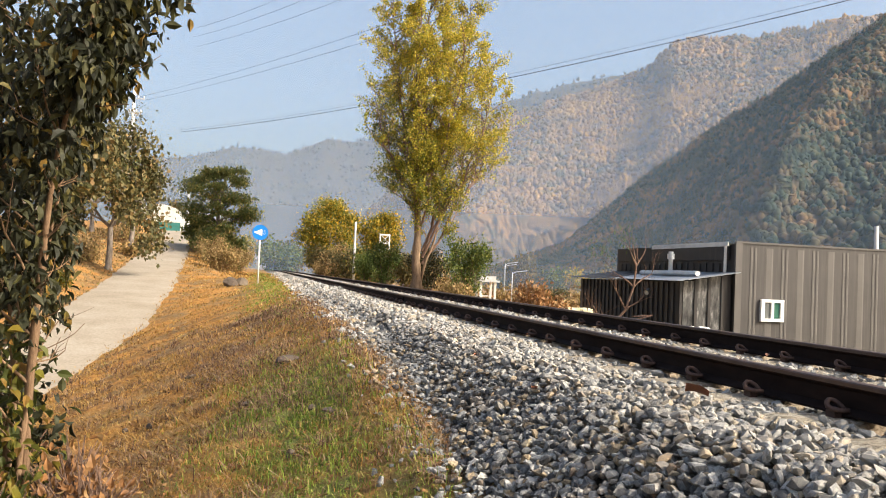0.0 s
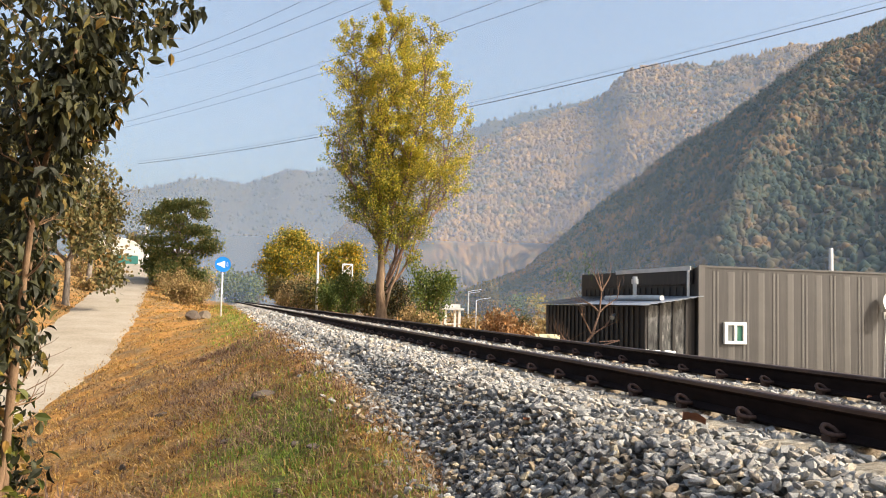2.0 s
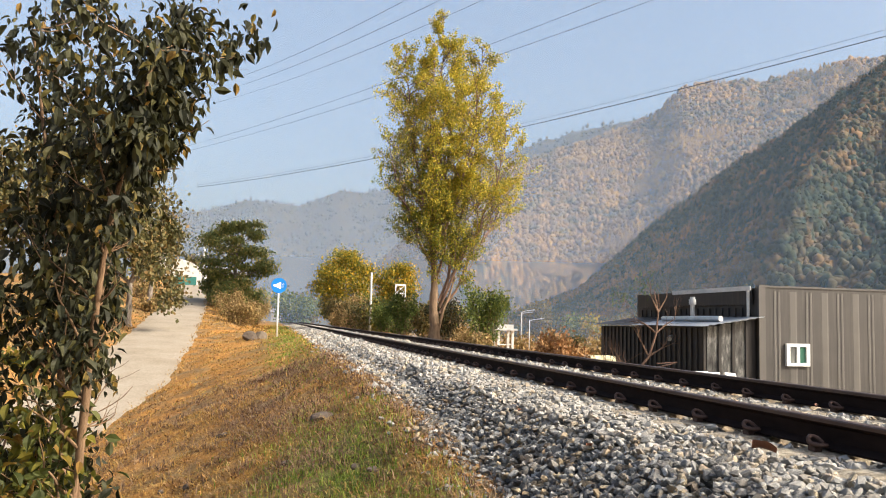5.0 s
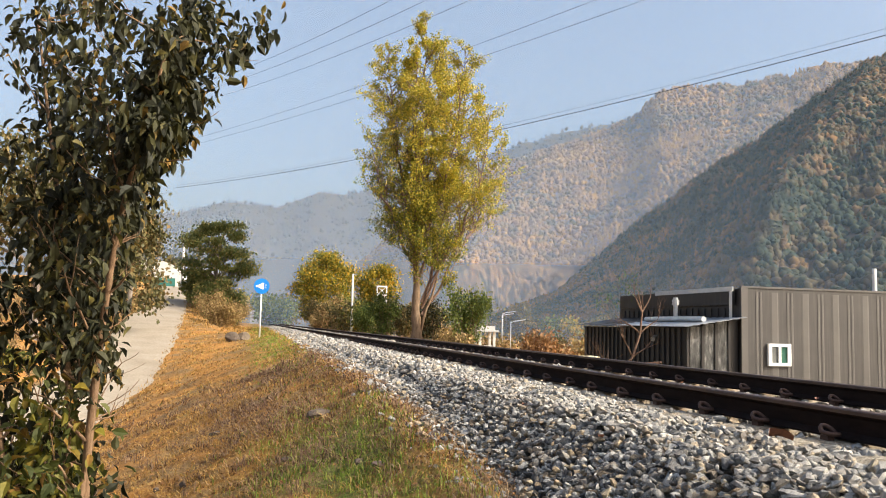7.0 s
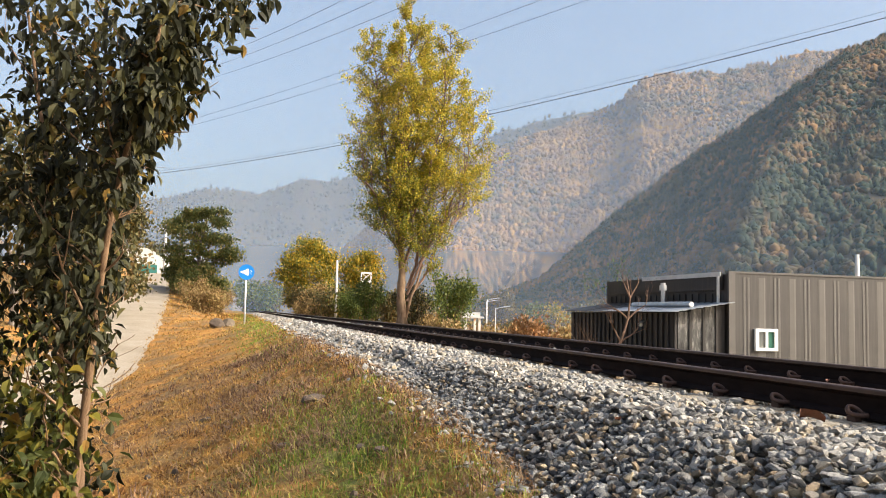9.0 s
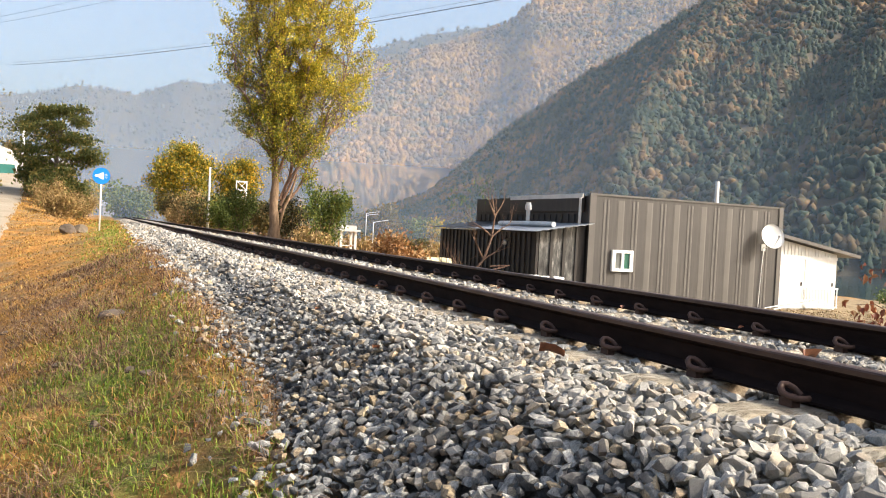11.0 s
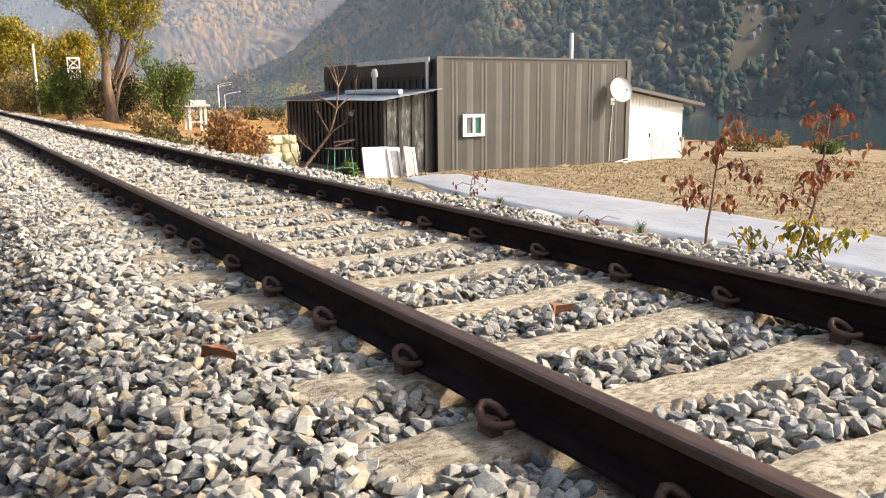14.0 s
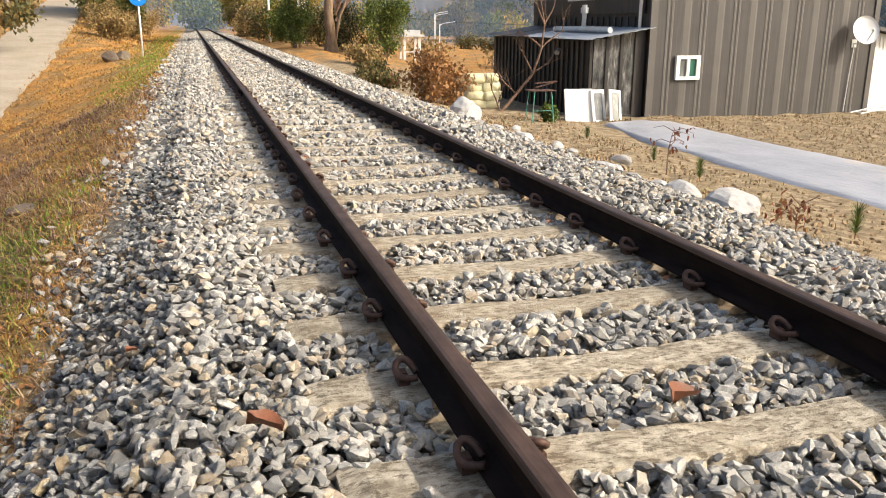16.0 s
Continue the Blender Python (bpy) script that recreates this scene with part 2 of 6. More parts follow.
M_GREENPANE = make_glass("green_pane", (0.02, 0.13, 0.09), 0.06, 0.85)
M_BLUE = plain("sign_blue", (0.01, 0.20, 0.62), 0.4, vary=0.08)
M_FILM = make_film()
M_BARK = make_bark("pale_brown_bark", (0.10, 0.06, 0.035), (0.28, 0.18, 0.105))
M_GREYBARK = make_bark("grey_bark", (0.12, 0.10, 0.085), (0.30, 0.255, 0.21))
M_POPLARBARK = make_bark("poplar_bark", (0.12, 0.08, 0.05), (0.32, 0.225, 0.145), 9)
M_TWIG = make_bark("twig_bark", (0.10, 0.06, 0.04), (0.26, 0.17, 0.12), 40)
M_POLE = plain("pole_concrete", (0.58, 0.57, 0.54), 0.85)
M_CABLE = plain("cable_black", (0.03, 0.03, 0.035), 0.6)
M_ROCK = plain("pale_rock", (0.42, 0.41, 0.39), 0.9, scale=5, depth=0.02, vary=0.4)
M_TANROCK = plain("tan_rock", (0.16, 0.125, 0.09), 0.92, scale=4, depth=0.03, vary=0.45)
M_BROWNROCK = plain("brown_rock", (0.13, 0.10, 0.075), 0.92, scale=4, depth=0.03, vary=0.5)
M_RUBBLE = plain("yellow_block", (0.68, 0.63, 0.40), 0.85, scale=6, vary=0.35)
M_GREENSTEEL = plain("green_steel", (0.10, 0.30, 0.22), 0.5)
M_NET = plain("teal_net", (0.04, 0.17, 0.15), 0.8)
M_POPLAR = foliage("poplar_leaf", ((0.0, (0.17, 0.20, 0.025)), (0.3, (0.38, 0.37, 0.04)), (0.55, (0.60, 0.50, 0.05)), (0.85, (0.76, 0.58, 0.06)), (1.0, (0.50, 0.36, 0.05))), 0.48)
M_POPLARLOW = foliage("poplar_green_leaf", ((0.0, (0.075, 0.105, 0.015)), (0.5, (0.20, 0.22, 0.022)), (0.8, (0.42, 0.37, 0.03)), (1.0, (0.60, 0.45, 0.04))), 0.4)
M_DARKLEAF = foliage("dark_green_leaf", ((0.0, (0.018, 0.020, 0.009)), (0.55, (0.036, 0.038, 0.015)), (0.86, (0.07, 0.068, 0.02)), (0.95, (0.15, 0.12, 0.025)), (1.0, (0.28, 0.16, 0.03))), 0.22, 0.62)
M_VINELEAF = foliage("yellowing_leaf", ((0.0, (0.045, 0.058, 0.015)), (0.4, (0.11, 0.125, 0.025)), (0.75, (0.27, 0.23, 0.028)), (1.0, (0.30, 0.16, 0.035))), 0.4)
M_OLIVE = foliage("olive_brown_leaf", ((0.0, (0.065, 0.065, 0.025)), (0.5, (0.13, 0.12, 0.04)), (0.8, (0.22, 0.17, 0.06)), (1.0, (0.28, 0.17, 0.06))), 0.3)
M_GREENLEAF = foliage("green_leaf", ((0.0, (0.05, 0.085, 0.018)), (0.6, (0.11, 0.16, 0.03)), (1.0, (0.24, 0.26, 0.05))), 0.3)
M_PINE = foliage("pine_needle", ((0.0, (0.11, 0.14, 0.04)), (0.6, (0.23, 0.25, 0.07)), (0.9, (0.36, 0.32, 0.09)), (1.0, (0.44, 0.33, 0.09))), 0.5)
M_YELLOW = foliage("yellow_orange_leaf", ((0.0, (0.10, 0.12, 0.02)), (0.45, (0.25, 0.24, 0.03)), (0.75, (0.52, 0.38, 0.03)), (1.0, (0.60, 0.34, 0.03))), 0.4)
M_STRAWBUSH = foliage("straw_leaf", ((0.0, (0.20, 0.13, 0.05)), (0.5, (0.38, 0.25, 0.10)), (0.8, (0.50, 0.36, 0.15)), (1.0, (0.20, 0.19, 0.05))), 0.3)
M_RUSSET = foliage("russet_leaf", ((0.0, (0.13, 0.035, 0.022)), (0.5, (0.28, 0.085, 0.04)), (0.8, (0.34, 0.16, 0.07)), (1.0, (0.38, 0.25, 0.12))), 0.35)
M_ORANGEBUSH = foliage("orange_bush_leaf", ((0.0, (0.20, 0.10, 0.04)), (0.5, (0.36, 0.17, 0.06)), (1.0, (0.42, 0.26, 0.11))), 0.3)
M_DRYGRASS = foliage("dry_grass", ((0.0, (0.17, 0.08, 0.03)), (0.35, (0.44, 0.23, 0.052)), (0.7, (0.60, 0.355, 0.09)), (0.9, (0.68, 0.46, 0.17)), (1.0, (0.24, 0.24, 0.06))), 0.3, 0.8)
M_GREENGRASS = foliage("green_grass", ((0.0, (0.12, 0.19, 0.025)), (0.5, (0.25, 0.35, 0.045)), (0.8, (0.38, 0.42, 0.07)), (1.0, (0.48, 0.38, 0.14))), 0.4, 0.7)
M_STUBBLE = foliage("field_stubble", ((0.0, (0.10, 0.075, 0.045)), (0.4, (0.30, 0.225, 0.12)), (0.8, (0.50, 0.40, 0.23)), (1.0, (0.22, 0.21, 0.09))), 0.25, 0.85)
M_DEADLEAF = plain("dead_leaf", (0.17, 0.065, 0.032), 0.6, scale=40, depth=0.002, vary=0.5)
M_DEADWEED = foliage("dead_weed", ((0.0, (0.10, 0.055, 0.035)), (0.45, (0.22, 0.13, 0.08)), (0.8, (0.36, 0.23, 0.135)), (1.0, (0.44, 0.32, 0.19))), 0.25, 0.85)
# pine green and brown, darkened to put the slope's shade into the colour
M_FOREST = foliage("forest_shade_toned", ((0.2, (0.022, 0.042, 0.028)), (0.45, (0.038, 0.060, 0.034)), (0.56, (0.078, 0.080, 0.040)), (0.66, (0.155, 0.105, 0.048)), (0.85, (0.28, 0.155, 0.055))), 0.1, 0.9, 0.0, 0.2)
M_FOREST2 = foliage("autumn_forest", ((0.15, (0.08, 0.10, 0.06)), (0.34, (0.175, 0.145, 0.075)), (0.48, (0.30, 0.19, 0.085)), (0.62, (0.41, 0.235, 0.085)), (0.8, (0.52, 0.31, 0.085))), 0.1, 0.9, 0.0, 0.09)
M_FOREST3 = foliage("distant_forest", ((0.2, (0.06, 0.075, 0.06)), (0.8, (0.12, 0.11, 0.075))), 0.1, 0.9, 0.0, 0.04)
M_CLIFF = plain("grey_cliff", (0.17, 0.17, 0.17), 0.9, scale=0.5, depth=0.4, vary=0.5)
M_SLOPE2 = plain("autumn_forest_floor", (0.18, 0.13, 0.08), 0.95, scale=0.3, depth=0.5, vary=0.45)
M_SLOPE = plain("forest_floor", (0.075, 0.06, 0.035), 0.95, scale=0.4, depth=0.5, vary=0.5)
M_WATER = plain("river_water", (0.03, 0.05, 0.05), 0.12, scale=0.5, depth=0.02, vary=0.2, spec=0.5)


# ---- mesh helpers ----
class Geo:
    """Vertices and faces gathered into one mesh."""

    def __init__(self):
        self.v, self.f, self.n = [], [], 0

    def add(self, verts, faces):
        self.v.append(np.asarray(verts, float))
        self.f += [tuple(i + self.n for i in f) for f in faces]
        self.n += len(verts)
        return self

    def box(self, x0, y0, z0, x1, y1, z1, m=None):
        v = [Vector((x, y, z)) for z in (z0, z1) for x, y in ((x0, y0), (x1, y0), (x1, y1), (x0, y1))]
        v = [tuple(m @ p) for p in v] if m else [tuple(p) for p in v]
        return self.add(v, [(3, 2, 1, 0), (4, 5, 6, 7), (0, 1, 5, 4), (1, 2, 6, 5), (2, 3, 7, 6), (3, 0, 4, 7)])

    def tube(self, points, radii, sides=6, caps=True):
        pts = [Vector(p) for p in points]
        if isinstance(radii, (int, float)):
            radii = [radii] * len(pts)
        verts, faces, side = [], [], None
        for i, p in enumerate(pts):
            d = (pts[min(i + 1, len(pts) - 1)] - pts[max(i - 1, 0)]).normalized()
            if side is None:
                side = d.orthogonal().normalized()
            else:
                side = (side - d * side.dot(d))
                side = side.normalized() if side.length > 1e-6 else d.orthogonal().normalized()
            up = d.cross(side)
            for k in range(sides):
                a = 2 * math.pi * k / sides
                verts.append(tuple(p + radii[i] * (math.cos(a) * side + math.sin(a) * up)))
        for i in range(len(pts) - 1):
            for k in range(sides):
                a, b = i * sides + k, i * sides + (k + 1) % sides
                faces.append((a, b, b + sides, a + sides))
        if caps:
            faces.append(tuple(range(sides))[::-1])
            faces.append(tuple((len(pts) - 1) * sides + k for k in range(sides)))
        return self.add(verts, faces)

    def sweep_y(self, outline, y0, y1):
        """A closed outline of (x, z) drawn along y."""
        n = len(outline)
        v = [(x, y0, z) for x, z in outline] + [(x, y1, z) for x, z in outline]
        f = [(i, (i + 1) % n, (i + 1) % n + n, i + n) for i in range(n)]
        return self.add(v, f + [tuple(range(n))[::-1], tuple(range(n, 2 * n))])

    def mesh(self, name, material, smooth=False):
        me = bpy.data.meshes.new(name)
        if self.v:
            me.from_pydata(np.concatenate(self.v).tolist(), [], self.f)
        me.materials.append(material)
        if smooth:
            me.polygons.foreach_set("use_smooth", [True] * len(me.polygons))
        me.update()
        return me


def thing(name, label, category, group="", kind="", at=(0, 0, 0)):
    ob = new(name)
    ob.location, ob.empty_display_size = at, 0.1
    return tagged(ob, label, category, group, kind)


def solid(name, geo, material, label, category, group="", kind="", smooth=False):
    return tagged(new(name, geo.mesh(name, material, smooth)), label, category, group, kind)


def part(name, geo, material, parent, label="", smooth=False, bevel=0.0):
    me = geo if isinstance(geo, bpy.types.Mesh) else geo.mesh(name, material, smooth)
    ob = new(name, me)
    ob.parent = parent
    if bevel:
        b = ob.modifiers.new("bevel", "BEVEL")
        b.width, b.segments, b.limit_method = bevel, 2, "ANGLE"
    return tagged(ob, label)


def scatter(shapes, places, sizes, turns, picks):
    """One big mesh's arrays from copies of small triangle shapes: vertices and faces as numpy arrays."""
    vs, fs, n = [], [], 0
    for k, (sv, sf) in enumerate(shapes):
        sel = np.nonzero(picks == k)[0]
        if not len(sel):
            continue
        v = np.einsum("nij,nkj->nki", turns[sel], sv[None] * sizes[sel][:, None, :]) + places[sel][:, None, :]
        vs.append(v.reshape(-1, 3))
        f = sf[None] + (n + np.arange(len(sel)) * len(sv))[:, None, None]
        fs.append(f.reshape(-1, 3))
        n += len(sel) * len(sv)
    return np.concatenate(vs), np.concatenate(fs)


def tri_mesh(name, v, f, material, smooth=False):
    me = bpy.data.meshes.new(name)
    me.vertices.add(len(v))
    me.vertices.foreach_set("co", np.asarray(v, np.float32).ravel())
    me.loops.add(len(f) * 3)
    me.loops.foreach_set("vertex_index", np.asarray(f, np.int32).ravel())
    me.polygons.add(len(f))
    me.polygons.foreach_set("loop_start", np.arange(0, len(f) * 3, 3, dtype=np.int32))
    me.polygons.foreach_set("use_smooth", np.full(len(f), smooth, dtype=bool))
    me.materials.append(material)
    me.update(calc_edges=True)
    return me


def random_turns(rng, n, tilt=math.pi):
    """Rotation matrices: any yaw, a tilt up to the one given."""
    a, b, c = rng.uniform(0, 2 * np.pi, n), rng.uniform(-tilt, tilt, n), rng.uniform(-tilt, tilt, n)
    ca, sa, cb, sb, cc, sc = np.cos(a), np.sin(a), np.cos(b), np.sin(b), np.cos(c), np.sin(c)
    o, i = np.zeros(n), np.ones(n)
    z = np.array([[ca, -sa, o], [sa, ca, o], [o, o, i]]).transpose(2, 0, 1)
    y = np.array([[cb, o, sb], [o, i, o], [-sb, o, cb]]).transpose(2, 0, 1)
    x = np.array([[i, o, o], [o, cc, -sc], [o, sc, cc]]).transpose(2, 0, 1)
    return z @ y @ x


def hull_shape(rng, count=11, squash=(1, 1, 1)):
    """An angular broken stone: the hull of random points."""
    bm = bmesh.new()
    # a block with knocked-off corners
    for k in range(8):
        p = np.array([1 if k & 1 else -1, 1 if k & 2 else -1, 1 if k & 4 else -1]) * 0.57 + rng.normal(0, 0.16, 3)
        bm.verts.new(p * np.array(squash))
    for _ in range(count - 8):
        p = rng.normal(size=3)
        p = p / np.linalg.norm(p) * rng.uniform(0.84, 1.0)
        bm.verts.new(p * np.array(squash))
    res = bmesh.ops.convex_hull(bm, input=bm.verts)
    bmesh.ops.delete(bm, geom=[g for g in res["geom_interior"] if isinstance(g, bmesh.types.BMVert)], context="VERTS")
    bmesh.ops.triangulate(bm, faces=bm.faces)
    bm.verts.index_update()
    v = np.array([tuple(p.co) for p in bm.verts])
    f = np.array([[q.index for q in g.verts] for g in bm.faces])
    bm.free()
    return v, f


def lump_shape(rng, level=2, rough=0.35):
    bm = bmesh.new()
    bmesh.ops.create_icosphere(bm, subdivisions=level, radius=1)
    off = Vector(rng.uniform(-50, 50, 3))
    for p in bm.verts:
        p.co *= 1 + rough * (noise.noise(p.co * 1.7 + off) + 0.6 * noise.noise(p.co * 4 + off))
    bm.verts.index_update()
    v = np.array([tuple(p.co) for p in bm.verts])
    f = np.array([[q.index for q in g.verts] for g in bm.faces])
    bm.free()
    return v, f


def crown_shape(rng, chips):
    """A distant tree crown: a lumpy core with ragged sprays of leaves standing off it."""
    v, f = lump_shape(rng, 1, 0.6)
    v = v * np.array([0.8, 0.8, 0.9])
    for _ in range(chips):
        d = rng.normal(size=3)
        d[2] = abs(d[2]) * 0.9 - 0.25
        d = d / np.linalg.norm(d)
        a, b = np.cross(d, rng.normal(size=3)), rng.normal(size=3) * 0.5
        a = a / np.linalg.norm(a)
        p, k = d * rng.uniform(0.75, 1.05), rng.uniform(0.14, 0.26)
        f = np.concatenate([f, [[len(v), len(v) + 1, len(v) + 2]]])
        v = np.concatenate([v, [p + a * k, p - a * k + b * k, p + (d * 0.5 + np.array([0, 0, 0.6]) + b) * k]])
    return v, f


def pine_shape(rng):
    """A distant pine: ragged tiers of boughs narrowing to the top."""
    v, f = [], []
    for r, z0, z1 in ((0.95, -0.8, 0.2), (0.75, -0.1, 0.8), (0.45, 0.5, 1.4)):
        n = len(v)
        v += [(r * rng.uniform(0.7, 1.15) * math.cos(a), r * rng.uniform(0.7, 1.15) * math.sin(a), z0 + rng.normal(0, 0.1)) for a in np.arange(5) * 1.2566 + rng.uniform(0, 6)] + [(rng.normal(0, 0.06), rng.normal(0, 0.06), z1)]
        f += [(n + k, n + (k + 1) % 5, n + 5) for k in range(5)]
    return np.array(v), np.array(f)


def stone_shape(rng, squash):
    """A piece of crushed stone: a rounded lump knocked flat by a few breaks."""
    bm = bmesh.new()
    cuts = [(Vector(rng.normal(size=3)).normalized(), rng.uniform(0.38, 0.72)) for _ in range(7)]
    off = rng.uniform(0, 6.28)
    for k in range(15):
        z = 1 - 2 * (k + 0.5) / 15
        a, r = off + k * 2.39996, math.sqrt(1 - z * z)
        p = Vector((r * math.cos(a), r * math.sin(a), z)) + Vector(rng.normal(0, 0.12, 3))
        for n, d in cuts:
            e = p.dot(n) - d
            if e > 0:
                p -= n * e
        bm.verts.new(p * 1.15)
    res = bmesh.ops.convex_hull(bm, input=bm.verts)
    bmesh.ops.delete(bm, geom=[g for g in res["geom_interior"] if isinstance(g, bmesh.types.BMVert)], context="VERTS")
    bmesh.ops.triangulate(bm, faces=bm.faces)
    bm.verts.index_update()
    v = np.array([tuple(p.co) for p in bm.verts]) * np.array(squash)
    f = np.array([[q.index for q in g.verts] for g in bm.faces])
    bm.free()
    return v, f


# ---- the lie of the land ----
ROAD_Y = [-60, 0, 10, 16.7, 23, 35, 48, 61, 89, 130, 200]
ROAD_X = [-8.0, -7.8, -7.5, -7.1, -6.6, -7.0, -7.6, -8.4, -10.3, -13.5, -19]
ROAD_Z = [-2.6, -2.45, -2.25, -1.9, -1.4, -0.5, 0.65, 1.9, 3.9, 5.6, 6.5]
ROAD_WIDE = 3.0


def smooth01(t):
    t = np.clip(t, 0, 1)
    return t * t * (3 - 2 * t)


def ballast_height(x):
    """Top of the stone bed across the track."""
    return np.interp(x, [-2.75, -2.3, -1.95, -1.62, -1.3, 1.3, 1.75, 2.2, 3.2, 3.7], [-0.56, -0.43, -0.215, -0.03, 0.0, 0.0, -0.02, -0.16, -0.52, -0.7])


def ground_height(x, y):
    x, y = np.asarray(x, float), np.asarray(y, float)
    rx, rz = np.interp(y, ROAD_Y, ROAD_X), np.interp(y, ROAD_Y, ROAD_Z)
    wob = 0.05 * np.sin(x * 1.7 + y * 0.6) * np.cos(y * 0.9 - x) + 0.03 * np.sin(x * 4.1 - y * 2.3)
    bed = ballast_height(x) - 0.09
    t = np.clip((-2.5 - x) / (-2.5 - rx), 0, 1)
    steep = np.where(rz > -0.4, smooth01((t - 0.3) / 0.7), t ** 0.95)
    toe = np.interp(y, [1, 4, 8, 30], [-0.5, -0.32, -0.18, -0.10])
    left = toe + (rz - toe) * steep + wob * np.clip(t * 6, 0, 1) * np.clip((1 - t) * 5, 0, 1)
    past = rx - ROAD_WIDE - x
    left = np.where(past > -0.01, rz + 0.55 * smooth01(past / 2.5) + 0.15 * smooth01(past / 12) + wob * np.clip(past, 0, 1), left)
    right = np.interp(x, [3.2, 4.2, 6.0, 9.0, 24, 45, 70, 120, 4000], [-0.58, -0.92, -1.30, -1.58, -1.72, -2.6, -5.0, -6.0, -6.0])
    rise = np.interp(y, [28, 40, 60, 90], [0, 0.7, 0.9, 0.6]) * np.clip((x - 3) / 2, 0, 1) * np.clip((14 - x) / 6, 0, 1)
    right = right + wob * 0.8 * np.clip((x - 3.2) / 1.0, 0, 1) + rise
    far = np.clip((np.hypot(x, y) - 250) / 250, 0, 1)
    z = np.where(x < -1.7, np.maximum(left, bed), np.where(x > 3.2, right, bed))
    z = np.where(x < -2.5, left, z)
    return z * (1 - far) - 6.0 * far


def ground_at(x, y):
    return float(ground_height(x, y))


def spread(*runs):
    out = []
    for a, b, step in runs:
        out += list(np.arange(a, b, step))
    return np.array(out + [runs[-1][1]])


def build_ground():
    xs = spread((-4000, -400, 600), (-400, -60, 40), (-60, -16, 4), (-16, -9, 0.6), (-9, -2, 0.14), (-2, 4.2, 0.2), (4.2, 24, 0.6), (24, 80, 5), (80, 400, 40), (400, 4000, 600))
    ys = spread((-3000, -60, 490), (-60, -8, 6), (-8, 12, 0.16), (12, 40, 0.4), (40, 100, 1.5), (100, 400, 20), (400, 5000, 600))
    gx, gy = np.meshgrid(xs, ys)
    gz = ground_height(gx, gy)
    soft = (np.abs(gx + 5) < 3) & (np.abs(gy) < 14)
    rng = np.random.default_rng(3)
    gz = gz + np.where(soft, rng.normal(0, 0.012, gz.shape), 0)
    w = len(xs)
    idx = np.arange(len(ys) * w).reshape(len(ys), w)
    quads = np.stack([idx[:-1, :-1], idx[:-1, 1:], idx[1:, 1:], idx[1:, :-1]], -1).reshape(-1, 4)
    me = bpy.data.meshes.new("ground")
    me.from_pydata(np.stack([gx, gy, gz], -1).reshape(-1, 3).tolist(), [], quads.tolist())
    me.polygons.foreach_set("use_smooth", [True] * len(me.polygons))
    green = np.exp(-((gx + 3.0) / 0.75) ** 2) * np.clip((gy + 3) / 2, 0, 1) * np.clip((8 - gy) / 3, 0, 1)
    green = np.maximum(green, 0.75 * np.exp(-((gx + 3.2) / 0.7) ** 2) * np.clip((gy - 14) / 8, 0, 1))
    field = np.clip((gx - 3.4) / 0.6, 0, 1) * np.clip((40 - gy) / 5, 0, 1) * np.clip((70 - gx) / 10, 0, 1)
    gap_shade_grit = np.clip((gx + 2.38) / 0.2, 0, 1) * np.clip((3.4 - gx) / 0.2, 0, 1)
    for name, values in (("green", green), ("field", field), ("gap_shade_grit", gap_shade_grit)):
        me.attributes.new(name, "FLOAT", "POINT").data.foreach_set("value", values.astype(np.float32).ravel())
    me.materials.append(M_GROUND)
    tagged(new("ground", me), "brown soil with dry straw grass beside a railway embankment", "ground", kind="structure")


def build_road():
    g, rows, rng = Geo(), [], np.random.default_rng(5)
    for y in np.arange(-40, 150, 0.7):
        rx, rz = float(np.interp(y, ROAD_Y, ROAD_X)), float(np.interp(y, ROAD_Y, ROAD_Z))
        a, b = rx + rng.normal(0, 0.05), rx - ROAD_WIDE + rng.normal(0, 0.06)
        rows.append([(a, y, rz - 0.12), (a, y, rz + 0.015), (rx - 0.8, y, rz + 0.035), (rx - 1.5, y, rz + 0.04), (rx - 2.2, y, rz + 0.035), (b, y, rz + 0.015), (b, y, rz - 0.12)])
    v = [p for r in rows for p in r]
    f = [(i * 7 + k, i * 7 + k + 1, i * 7 + k + 8, i * 7 + k + 7) for i in range(len(rows) - 1) for k in range(6)]
    solid("road", g.add(v, f), M_ROAD, "pale dusty concrete farm road climbing a slope", "road", kind="structure")


build_ground()
build_road()


